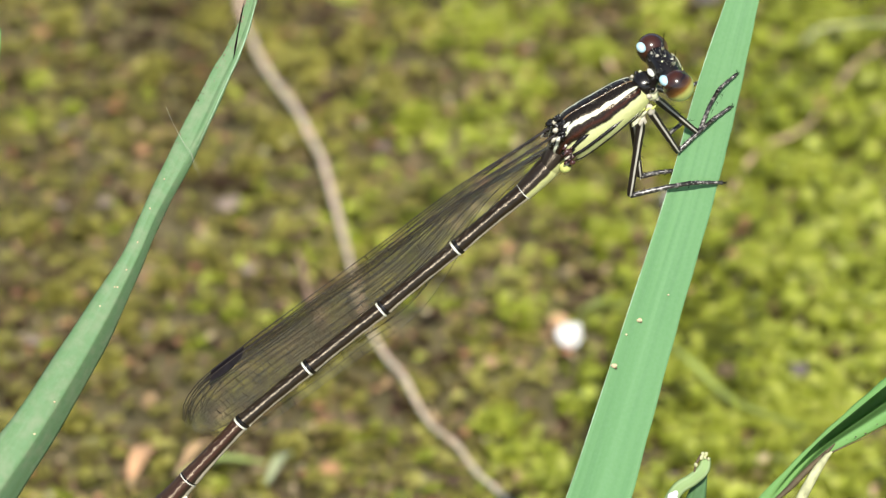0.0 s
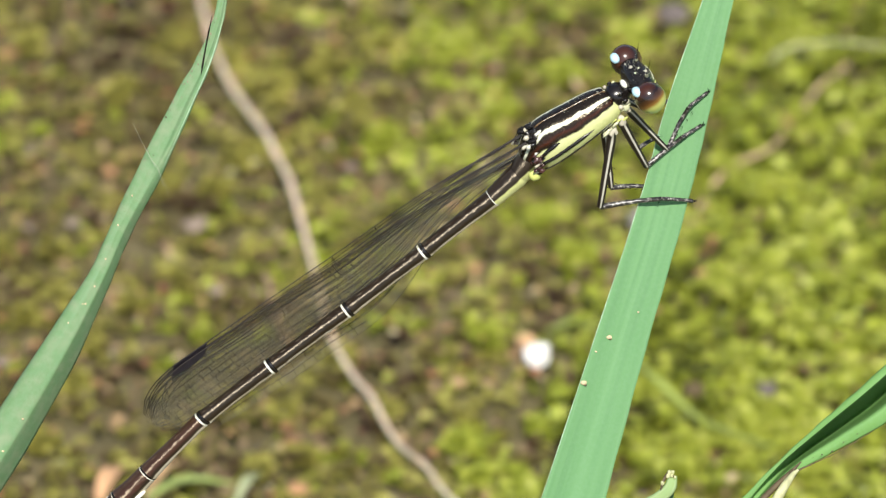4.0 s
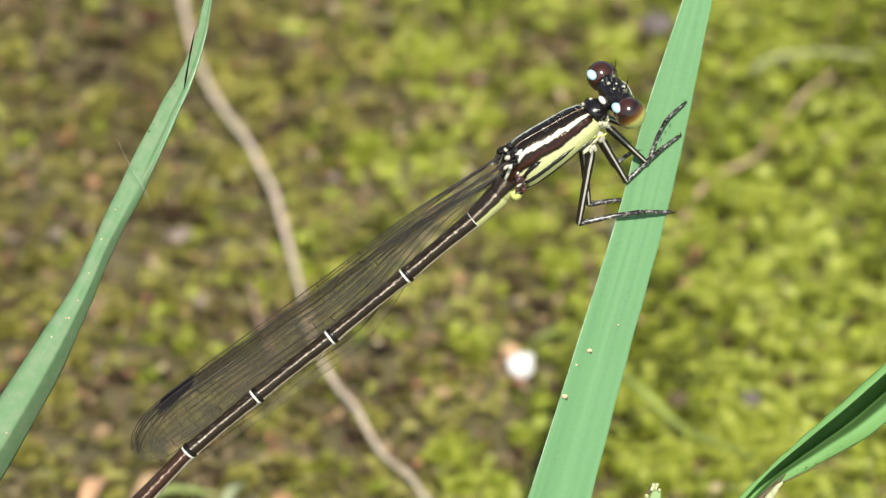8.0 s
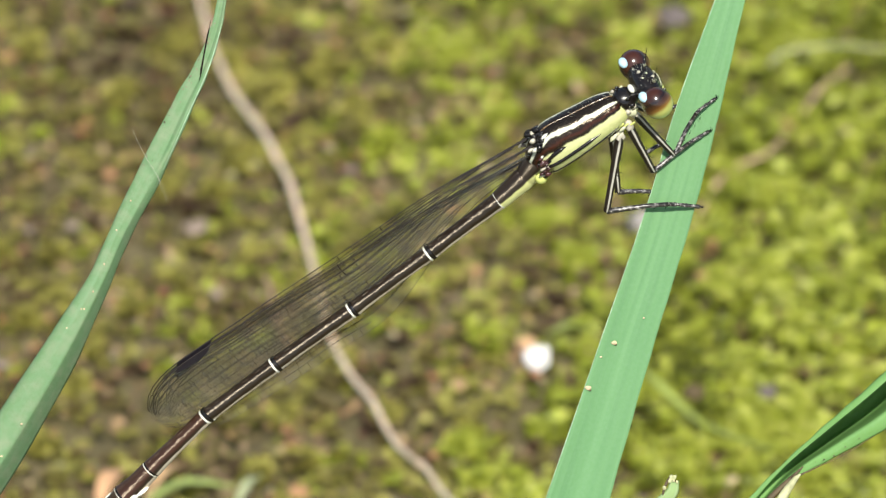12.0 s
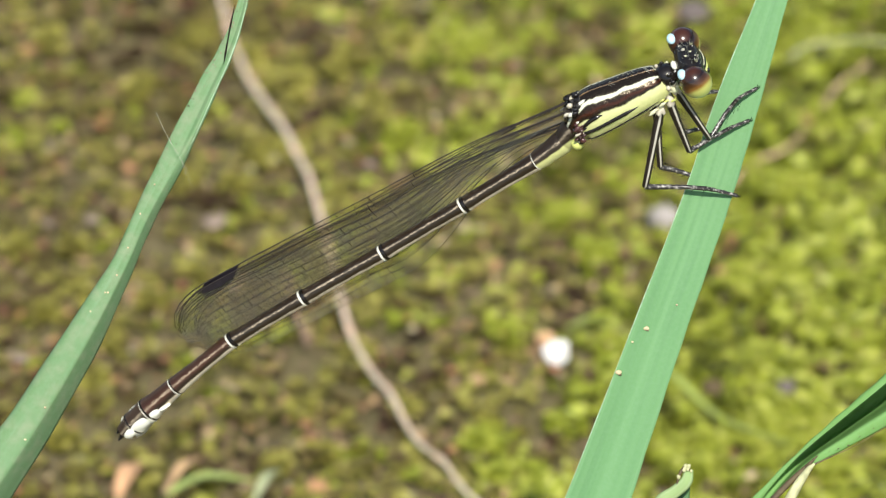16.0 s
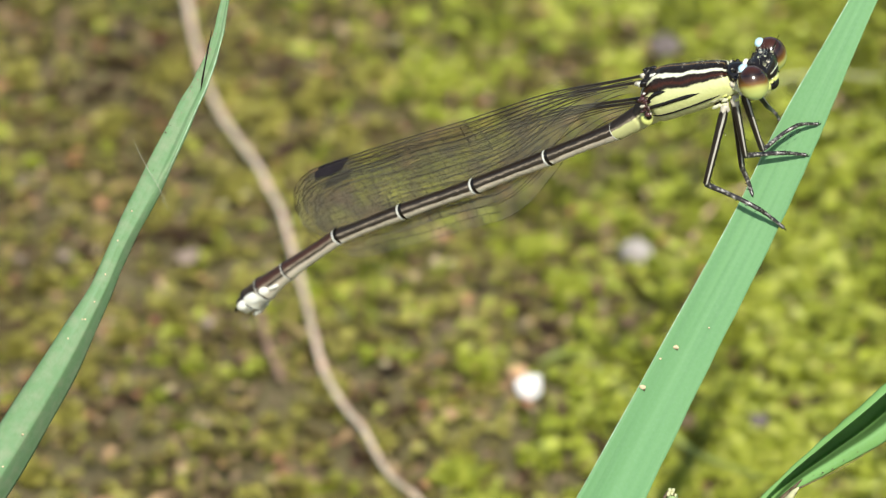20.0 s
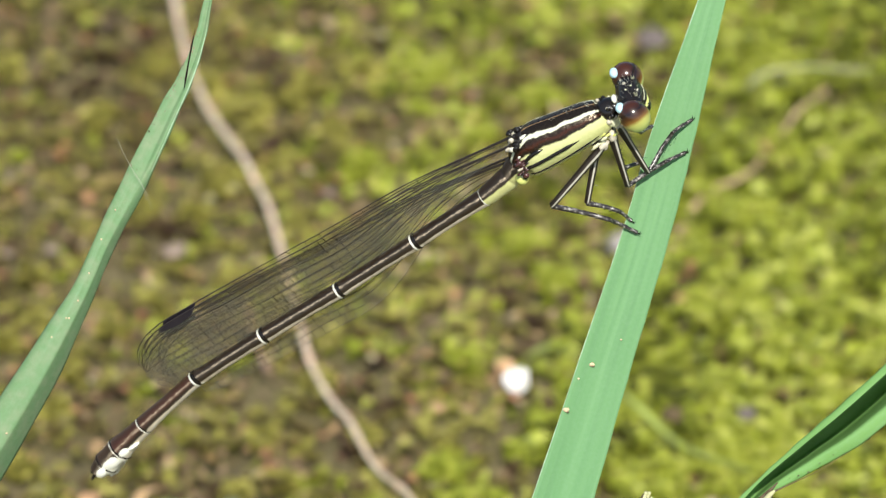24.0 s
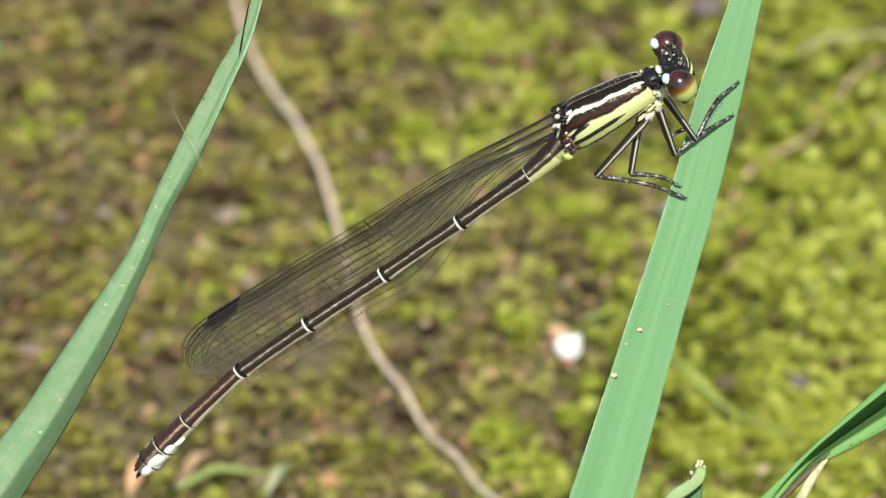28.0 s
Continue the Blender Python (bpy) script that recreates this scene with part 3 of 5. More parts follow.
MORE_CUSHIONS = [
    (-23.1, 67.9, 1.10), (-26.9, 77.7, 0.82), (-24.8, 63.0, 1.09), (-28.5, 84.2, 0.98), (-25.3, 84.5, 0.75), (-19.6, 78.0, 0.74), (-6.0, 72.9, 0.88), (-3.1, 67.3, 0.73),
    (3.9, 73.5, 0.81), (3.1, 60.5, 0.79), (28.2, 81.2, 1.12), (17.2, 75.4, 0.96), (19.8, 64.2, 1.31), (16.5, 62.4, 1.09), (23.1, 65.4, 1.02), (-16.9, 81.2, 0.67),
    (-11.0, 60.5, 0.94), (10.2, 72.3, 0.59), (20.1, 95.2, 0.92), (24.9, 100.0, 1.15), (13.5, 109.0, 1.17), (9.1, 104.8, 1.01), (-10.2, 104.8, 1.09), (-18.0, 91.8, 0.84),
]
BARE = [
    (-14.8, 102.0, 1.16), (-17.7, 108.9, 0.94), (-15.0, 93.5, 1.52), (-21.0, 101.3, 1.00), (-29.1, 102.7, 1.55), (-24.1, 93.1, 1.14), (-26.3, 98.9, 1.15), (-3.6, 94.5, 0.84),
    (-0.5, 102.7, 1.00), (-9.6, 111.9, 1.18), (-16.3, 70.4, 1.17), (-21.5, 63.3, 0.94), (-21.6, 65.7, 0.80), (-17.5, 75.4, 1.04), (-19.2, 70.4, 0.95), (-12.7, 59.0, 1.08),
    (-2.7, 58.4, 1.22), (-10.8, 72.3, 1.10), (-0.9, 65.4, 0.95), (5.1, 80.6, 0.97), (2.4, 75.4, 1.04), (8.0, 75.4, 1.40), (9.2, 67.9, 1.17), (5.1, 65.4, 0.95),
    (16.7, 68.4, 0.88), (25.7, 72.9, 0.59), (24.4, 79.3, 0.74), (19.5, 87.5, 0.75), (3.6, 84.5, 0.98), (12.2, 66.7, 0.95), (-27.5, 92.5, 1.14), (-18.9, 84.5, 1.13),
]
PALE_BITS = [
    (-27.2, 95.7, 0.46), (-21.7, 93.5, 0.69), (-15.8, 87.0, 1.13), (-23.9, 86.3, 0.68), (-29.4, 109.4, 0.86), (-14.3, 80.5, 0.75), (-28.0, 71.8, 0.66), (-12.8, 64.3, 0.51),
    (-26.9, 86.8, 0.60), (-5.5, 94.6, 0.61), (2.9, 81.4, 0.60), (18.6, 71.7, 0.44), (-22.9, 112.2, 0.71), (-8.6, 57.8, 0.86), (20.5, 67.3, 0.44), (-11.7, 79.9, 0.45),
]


def rise(x, y):
    """Height of the soil in metres: gentle humps under the moss."""
    h = 1.6 * noise.noise(Vector((x * 70, y * 70, 0))) + 0.7 * noise.noise(Vector((x * 260, y * 260, 4)))
    fade = max(0.0, 1 - max(0.0, math.hypot(x, y - 0.085) - 0.06) / 0.2)
    return h * MM * fade


def hill(x, y, cx, cy, r):
    return math.exp(-((x - cx) / r) ** 2 - ((y - cy) / r) ** 2)


def mossy(x, y):
    """How much moss grows at a place, 0 to 1: thick on the one side, thin over the bare brown soil."""
    n = noise.noise(Vector((x * 55 + 3, y * 45, 2))) + 0.6 * noise.noise(Vector((x * 160, y * 160, 7)))
    return min(1.0, max(0.05, 0.36 + x * 25 + 0.6 * n - 0.35 * hill(x, y, 0.001, 0.070, 0.013) - 0.3 * hill(x, y, 0.0047, 0.081, 0.007) + 0.3 * hill(x, y, -0.0096, 0.0625, 0.006) + 0.4 * hill(x, y, -0.0055, 0.099, 0.012) - 0.15 * hill(x, y, -0.004, 0.112, 0.006) + 0.4 * hill(x, y, 0.0165, 0.070, 0.005) + 0.3 * hill(x, y, 0.0158, 0.0755, 0.006)))


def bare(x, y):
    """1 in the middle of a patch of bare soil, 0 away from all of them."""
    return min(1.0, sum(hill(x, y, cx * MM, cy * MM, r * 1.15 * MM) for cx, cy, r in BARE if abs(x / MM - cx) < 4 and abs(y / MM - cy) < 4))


def ground():
    lines = [-400, -60, -8, -1.2, -0.3, -0.15]
    xs = lines + list(np.linspace(-0.06, 0.06, 150)) + [-v for v in reversed(lines)]
    ys = [v + 0.085 for v in lines] + list(np.linspace(0.03, 0.15, 150)) + [0.085 - v for v in reversed(lines)]
    verts = [(x, y, rise(x, y)) for y in ys for x in xs]
    w = len(xs)
    faces = [(j * w + i, j * w + i + 1, (j + 1) * w + i + 1, (j + 1) * w + i) for j in range(len(ys) - 1) for i in range(w - 1)]
    ob = new("ground", mesh_of("ground", verts, faces, "soil"))
    tagged(ob, "dark brown damp soil, uneven and partly bare", "ground", kind="structure")


def rosette(rnd, verts, faces, foot, tall, size):
    """One shoot of moss: two or three tiers of small pointed leaves on a leaning stem."""
    lean = Vector((rnd.gauss(0, 0.3), rnd.gauss(-0.15, 0.3), 1)).normalized()
    tiers = rnd.choice((2, 3))
    for tier in range(tiers):
        count = rnd.randint(4, 6)
        a0 = rnd.uniform(0, 6.3)
        centre = foot + lean * tall * (0.5 + 0.5 * (tier + 1) / tiers)
        up = 0.15 + 0.55 * tier / tiers + rnd.uniform(-0.1, 0.15)
        for k in range(count):
            a = a0 + 6.283 * k / count + rnd.uniform(-0.3, 0.3)
            out = Vector((math.cos(a), math.sin(a), up)).normalized()
            side = out.cross(lean).normalized()
            L = size * rnd.uniform(0.65, 1.15) * (1 - 0.2 * tier)
            wd = L * rnd.uniform(0.26, 0.40)
            b = len(verts)
            mid = centre + out * L * 0.5 + lean * L * 0.10
            verts += [centre, mid + side * wd, centre + out * L - lean * L * 0.08, mid - side * wd, mid - lean * L * 0.12]
            faces += [(b, b + 1, b + 4), (b + 1, b + 2, b + 4), (b + 2, b + 3, b + 4), (b + 3, b, b + 4)]


def cushion(x, y, r, seed):
    """A rounded tuft of fresh moss that stands above the rest."""
    rnd = random.Random(seed)
    verts, faces = [], []
    z0 = rise(x * MM, y * MM)
    r *= 1.0 if x > -3 else 0.72
    for k in range(int(12 + 18 * r * r)):
        a, q = rnd.uniform(0, 6.283), math.sqrt(rnd.random())
        dx, dy = q * r * math.cos(a) * rnd.uniform(0.7, 1.6), q * r * math.sin(a) * rnd.uniform(0.7, 1.6)
        dome = (1 - q * q) * r * 0.7
        rosette(rnd, verts, faces, Vector((dx * MM, dy * MM, (0.3 + dome * 0.6) * MM)), rnd.uniform(0.9, 1.6) * MM, rnd.choice((0.5, 0.65, 0.85)) * MM)
    ob = new("moss_cushion", mesh_of("moss_cushion", verts, faces, "fresh_moss" if x > -3 else "olive_moss", smooth=False))
    ob.location = (x * MM, y * MM, z0)
    tagged(ob, "rounded bright yellow-green moss tuft on the soil" if x > -3 else "small olive-yellow moss tuft on brown soil", "moss", "moss tufts")


def scatter_moss(name, mat, label, seed, step, sizes, share):
    """Little leafy rosettes, tier over tier, wherever share(x, y) lets them grow."""
    rnd = random.Random(seed)
    verts, faces = [], []
    for iy in range(int(96 / step)):
        for ix in range(int(88 / step)):
            x = (-44 + (ix + rnd.uniform(-0.45, 0.95)) * step) * MM
            y = (42 + (iy + rnd.uniform(-0.45, 0.95)) * step) * MM
            m = share(x, y)
            if rnd.random() > m:
                continue
            if rnd.random() < 1.1 * bare(x, y):
                continue
            h0 = rise(x, y)
            tall = rnd.uniform(0.5, 1.8) * (0.5 + 0.7 * m) * MM
            rosette(rnd, verts, faces, Vector((x, y, h0)), tall, rnd.choice(sizes) * MM)
    ob = new(name, mesh_of(name, verts, faces, mat, smooth=False))
    tagged(ob, label, "moss", kind="stuff")


def scatter_litter():
    rnd = random.Random(9)
    verts, faces = [], []
    for i in range(6500):
        x, y = rnd.uniform(-44, 44) * MM, rnd.uniform(42, 138) * MM
        m = mossy(x, y)
        if rnd.random() < m * 0.9 or rnd.random() < 0.55 * bare(x, y):
            continue
        c = Vector((x, y, rise(x, y) + rnd.uniform(0.2, 1.0 + 1.0 * m) * MM))
        nrm = Vector((rnd.gauss(0, 0.5), rnd.gauss(-0.15, 0.5), 1)).normalized()
        u = nrm.cross(Vector((rnd.gauss(0, 1), rnd.gauss(0, 1), 0.1))).normalized()
        v = nrm.cross(u)
        L = rnd.choice((0.25, 0.3, 0.35, 0.45, 0.6)) * MM
        W = L * rnd.uniform(0.3, 0.9)
        b = len(verts)
        k = rnd.randint(5, 7)
        verts.append(c + nrm * L * 0.18)
        for j in range(k):
            a = 6.283 * j / k
            r = rnd.uniform(0.7, 1.15)
            verts.append(c + u * math.cos(a) * L * r + v * math.sin(a) * W * r + nrm * rnd.uniform(-0.1, 0.1) * L)
        for j in range(k):
            faces.append((b, b + 1 + j, b + 1 + (j + 1) % k))
    ob = new("leaf_litter", mesh_of("leaf_litter", verts, faces, "litter", smooth=False))
    tagged(ob, "brown and pinkish crumbled leaf litter on bare soil", "leaf litter", kind="stuff")


def scatter_flakes():
    rnd = random.Random(21)
    verts, faces = [], []
    for i in range(800):
        x, y = rnd.uniform(-40, 40), rnd.uniform(46, 132)
        if mossy(x * MM, y * MM) > 0.5 and rnd.random() < 0.75:
            continue
        v, f = lump(rnd, rnd.uniform(0.10, 0.32), (x, y, rise(x * MM, y * MM) / MM + rnd.uniform(1.2, 2.2)), (1.2, rnd.uniform(0.6, 1.2), 0.5))
        b = len(verts)
        verts += v
        faces += [tuple(k + b for k in g) for g in f]
    ob = new("dry_flakes", mesh_of("dry_flakes", verts, faces, "flake"))
    tagged(ob, "small pale and orange dry flakes caught in the moss", "plant debris", kind="stuff")


def rod(name, pts, r, mat, label, category, n=40, flat=0.8):
    """A stalk lying on the ground; pts in millimetres (x, y, height of its middle)."""
    line = smooth_line(pts, n)
    rnd = random.Random(len(pts) * 7 + int(r * 100))
    st = [(x, y, z + rise(x * MM, y * MM) / MM, r * rnd.uniform(0.88, 1.12) * (1 - 0.35 * i / n), r * flat * rnd.uniform(0.9, 1.1) * (1 - 0.35 * i / n)) for i, (x, y, z) in enumerate(line)]
    v, f, uv = tube(st, 9)
    ob = tagged(new(name), label, category)
    ob.location = Vector(st[0][:3]) * MM
    off = Matrix.Translation(-ob.location)
    part("stalk", mesh_of("stalk", v, f, mat, uvs=uv), ob, m=off)
    for i in range(8, n - 4, 17):
        x, y, z, a, c = st[i]
        v, f = ball(a * 1.5, a * 1.5, c * 1.25, 10, 7, (x, y, z))
        part("node", mesh_of("node", v, f, mat), ob, m=off)
    return ob


ground()
scatter_moss("moss", "moss", "sunlit yellow-green moss cushions spread over the soil", 4, 1.02, (0.65, 0.85, 1.1, 1.45), lambda x, y: mossy(x, y) * 1.1)
scatter_moss("dry_moss", "dry_moss", "olive and brown half-dry moss over the soil", 14, 1.15, (0.5, 0.7, 0.9, 1.2), lambda x, y: 0.85 - 0.6 * mossy(x, y))
scatter_litter()
scatter_flakes()
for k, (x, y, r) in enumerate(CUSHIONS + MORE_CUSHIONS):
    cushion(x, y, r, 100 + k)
scatter = random.Random(77)
for k in range(16):
    cushion(scatter.uniform(13, 27), scatter.uniform(55, 71), scatter.uniform(0.7, 1.2), 300 + k)
rod("dry_stem", [(-16.75, 119.86, 1.80), (-15.64, 111.89, 1.80), (-14.31, 105.01, 1.90), (-12.06, 99.31, 2.00), (-9.72, 92.17, 2.00), (-8.33, 84.86, 2.00), (-6.79, 74.89, 2.20), (-4.91, 69.84, 2.20), (-2.24, 63.22, 2.30), (0.57, 57.30, 2.20), (3.41, 52.25, 2.20)], 0.27, "stem", "long pale dried plant stem lying across the moss", "stem", 70)
rod("dry_stem", [(-10.97, 80.95, 2.00), (-10.34, 77.08, 2.00), (-9.35, 72.77, 1.90)], 0.22, "twig", "short reddish dry twig lying on the moss", "twig", 14)
rod("straw", [(17.17, 87.07, 1.70), (17.90, 90.11, 1.70), (19.21, 93.47, 1.70), (20.59, 94.83, 1.70), (22.54, 95.99, 1.70), (24.18, 98.73, 1.70), (26.23, 101.98, 2.20), (28.61, 106.62, 2.00)], 0.17, "pink_straw", "pinkish brown bit of straw lying on moss", "straw", 30)
rod("straw", [(23.09, 104.81, 2.50), (25.12, 107.27, 2.50), (29.06, 108.33, 2.50), (31.74, 107.42, 2.40)], 0.13, "withered", "thin curved dry straw lying on moss", "straw", 30)


# ---- grass ----
def sway(ob, pivot, rows):
    """Key a thing that leans in the slanting plane about its pivot: rows of seconds, shift across and up, turn in degrees."""
    walk(ob, [(r[0], Matrix.Translation(at(pivot[0] + r[1], pivot[1] + r[2], pivot[2])) @ LEAN @ Matrix.Rotation(radians(r[3] if len(r) > 3 else 0), 4, "Z")) for r in rows])


PERCH_PIVOT = (10.24, -4.33, 0.0)


def root(thing, pivot, start, r0, r1, mat, shift=(0.0, 4.0)):
    """The lower stalk of a grass: from a place in the thing's own space (millimetres) down into the soil."""
    turn = LEAN.to_3x3().transposed()
    a = at(pivot[0] + start[0], pivot[1] + start[1], pivot[2] - start[2])
    g = Vector((a.x + shift[0] * MM, a.y + shift[1] * MM, -0.004))
    st = []
    for k in range(16):
        s = k / 15
        p = a.lerp(g, s) + Vector((0, -0.004 * math.sin(math.pi * s), 0))
        q = turn @ (p - at(*pivot)) / MM
        r = r0 + (r1 - r0) * s
        st.append((q.x, q.y, q.z, r, r * (0.35 + 0.5 * s)))
    v, f, uv = tube(st, 12, up=(0, 0.57, 0.82))
    part("sheath", mesh_of("sheath", v, f, mat, uvs=uv), thing, "rolled lower sheath")


def perch_blade():
    """The leaf that the insect holds: the leaf sways, its sheath stands in the soil."""
    thing = tagged(new("grass_stalk"), "upright glaucous green grass blade with pale specks", "grass")
    thing.location = at(1.0, -40, -9)
    thing.location.z = 0
    leaf_spine = [(x - PERCH_PIVOT[0], y - PERCH_PIVOT[1], z, w, fold, tw) for x, y, z, w, fold, tw in LEAF_LINE]
    v, f, uv = leaf_strip(leaf_spine, 70, 14, 0.13)
    leaf = part("leaf", mesh_of("leaf", v, f, "blade", uvs=uv), None)
    leaf.parent = thing
    leaf.matrix_parent_inverse = Matrix.Translation(-thing.location)
    line = smooth_line(leaf_spine, 60)
    rows = []
    for k, (x, y, z, w, fold, tw) in enumerate(line[:-4]):
        tx, ty = line[k + 1][0] - x, line[k + 1][1] - y
        n = math.hypot(tx, ty)
        c = w * math.cos(radians(fold)) * 0.985
        rows.append((x - ty / n * c, y + tx / n * c, z + w * math.sin(radians(fold - tw)) - 0.01, 0.024 + 0.008 * math.sin(k * 1.3), 0.024))
    v, f, uv = tube(rows, 8)
    part("rim", mesh_of("rim", v, f, "rim", uvs=uv), leaf, "thin pale edge of the blade")
    rnd = random.Random(17)
    for (u, w), r, up in zip(SPECKS, (0.13, 0.15, 0.06, 0.05), (0.24, 0.52, 0.40, 0.16)):
        vv, ff = lump(rnd, r, (u - PERCH_PIVOT[0], w - PERCH_PIVOT[1], up), (1.2, 0.9, 0.45))
        part("speck", mesh_of("speck", vv, ff, "spot"), leaf, "pale buff speck")
        # a smaller dark brown lump just below and right of each speck
        vv, ff = lump(rnd, r * 0.4, (u - PERCH_PIVOT[0] + r * 0.6, w - PERCH_PIVOT[1] - r * 0.9, up - 0.02), (1.4, 0.8, 0.3))
        part("brown_lump", mesh_of("brown_lump", vv, ff, "brown_tip"), leaf, "small brown lump beside the speck")
    a = at(LEAF_LINE[0][0], LEAF_LINE[0][1], -LEAF_LINE[0][2])
    b = thing.location
    st = []
    for i in range(14):
        s = i / 13
        p = b.lerp(a, s) + Vector((0, 0.006 * math.sin(math.pi * s), 0.004 * math.sin(math.pi * s)))
        st.append(((p.x - b.x) / MM, (p.y - b.y) / MM, (p.z - b.z) / MM - (3 if i == 0 else 0), 1.3 + 0.8 * s, 0.9 - 0.45 * s))
    v, f, uv = tube(st, 14, up=(0, -0.8, 0.57))
    part("sheath", mesh_of("sheath", v, f, "blade", uvs=uv), thing, "rolled lower sheath")
    return leaf


LEAF_LINE = [(x, y, z, w, fold, tw) for (x, y, w), z, fold, tw in zip(
    [(2.87, -26.55, 2.30), (5.26, -19.98, 2.15), (7.79, -13.11, 1.75), (10.78, -4.75, 1.45), (13.38, 2.42, 1.28), (14.99, 7.50, 1.18), (16.88, 13.17, 0.81), (18.85, 18.84, 0.52), (20.70, 24.22, 0.28), (21.98, 28.10, 0.04)],
    (0, 0, 0, 0, 0, 0, 0, -0.5, -1.5, -3), (26, 24, 21, 17, 13, 11, 12, 14, 16, 10), (-4, -4, -3, -2, -1, 0, 2, 4, 6, 8))]
SPECKS = [(10.24, -4.36), (8.78, -6.69), (9.50, -5.08), (11.83, -3.11)]
perch_leaf = perch_blade()


def left_blade():
    thing = tagged(new("grass_stalk"), "twisted glaucous grass blade with a split withered tip", "grass")
    piv = LEFT_PIVOT
    rows = [(x - piv[0], y - piv[1], z, w) for (x, y, w), z in zip(LEFT_LINE, (9, 4, 1, 0, 0, 0.0, 0, 0, 0, 0, 0, 0, 0))]
    low = [(-1, -0.25), (-0.8, 0.0), (-0.3, 0.12), (0.25, 0.08), (0.45, -0.12), (0.75, -0.75), (1.0, -1.35)]
    high = [(-1, -0.38), (-0.6, -0.24), (-0.15, -0.16), (0.25, -0.12), (0.48, 0.10), (0.72, 0.20), (1.0, -0.05)]
    v, f, uv = profile_strip(rows, [low, low, low, low, low, high, high, high, high], 90, 0.10)
    part("leaf", mesh_of("leaf", v, f, "blade_left", uvs=uv), thing)
    root(thing, piv, rows[0][:3], 1.7, 1.3, "blade_left")
    slit = [(x - piv[0], y - piv[1], 0.22, w, w * 0.6) for x, y, w in SLIT]
    v, f, uv = tube(slit, 8, up=(0, 0, 1))
    part("split", mesh_of("split", v, f, "dark_slit", uvs=uv), thing, "dark split edge near the tip")
    hair = [([(x - piv[0], y - piv[1], z) for x, y, z in HAIR], 0.008), ([(x - piv[0] + 0.25, y - piv[1] - 0.5, z) for x, y, z in HAIR[1:]], 0.006)]
    v, f = strands(hair)
    part("hair", mesh_of("hair", v, f, "hair"), thing, "fine pale hair stuck on the leaf")
    rnd = random.Random(3)
    line = smooth_line(LEFT_LINE, 100)
    # a thin pale tube imitates the highlight along the right rim
    rows = [(x - piv[0] + 0.76 * w, y - piv[1] - 0.35 * w, 0.14 * w, 0.006 + 0.036 * math.sin(math.pi * k / 31), 0.006 + 0.036 * math.sin(math.pi * k / 31)) for k, (x, y, w) in enumerate(line[58:90])]
    v, f, uv = tube(rows, 8)
    part("rim", mesh_of("rim", v, f, "rim", uvs=uv), thing, "pale strip put in for the highlight along the leaf rim")
    for i in range(48):
        x, y, w = line[rnd.randint(56, 86)]
        off = 0.98 - abs(rnd.gauss(0, 0.28))
        vv, ff = lump(rnd, rnd.uniform(0.012, 0.032), (x - piv[0] - off * w * 0.88, y - piv[1] + 0.45 * off * w + rnd.uniform(-0.1, 0.1), -0.14 * off * w), (rnd.uniform(0.7, 1.5), rnd.uniform(0.8, 2.2), 0.5))
        part("dirt", mesh_of("dirt", vv, ff, "twig" if i % 3 else "brown_tip"), thing, "brown dirt crumb")
    for i in range(9):
        s = rnd.uniform(0.12, 0.62)
        x, y, w = smooth_line(LEFT_LINE, 100)[int(s * 99)]
        vv, ff = ball(0.09 * rnd.uniform(0.5, 1.3), 0.06, 0.05, 8, 5, (x - piv[0] + rnd.uniform(-0.5, 0.3) * w, y - piv[1], 0.1 * w))
        part("speck", mesh_of("speck", vv, ff, "spot"), thing)
    return thing


LEFT_LINE = [(-33.12, -24.16, 2.10), (-28.94, -19.38, 1.90), (-25.44, -13.86, 1.55), (-22.43, -9.53, 1.22), (-19.50, -4.75, 1.00), (-17.29, -0.72, 0.62), (-16.16, 1.82, 0.58), (-14.51, 5.11, 0.66), (-12.78, 8.69, 0.55), (-11.86, 10.50, 0.43), (-11.20, 12.20, 0.31), (-10.76, 14.00, 0.25), (-10.00, 18.00, 0.04)]
LEFT_PIVOT = (-11.6, 11.0, 0.0)
SLIT = [(-11.92, 9.92, 0.01), (-11.83, 10.48, 0.06), (-11.68, 11.32, 0.04), (-11.53, 12.13, 0.05), (-11.32, 13.11, 0.01)]
HAIR = [(-15.47, 7.35, 0.90), (-15.11, 6.54, 0.80), (-14.66, 5.70, 0.50), (-14.16, 4.96, 0.35), (-13.89, 4.03, 0.50)]
left_grass = left_blade()


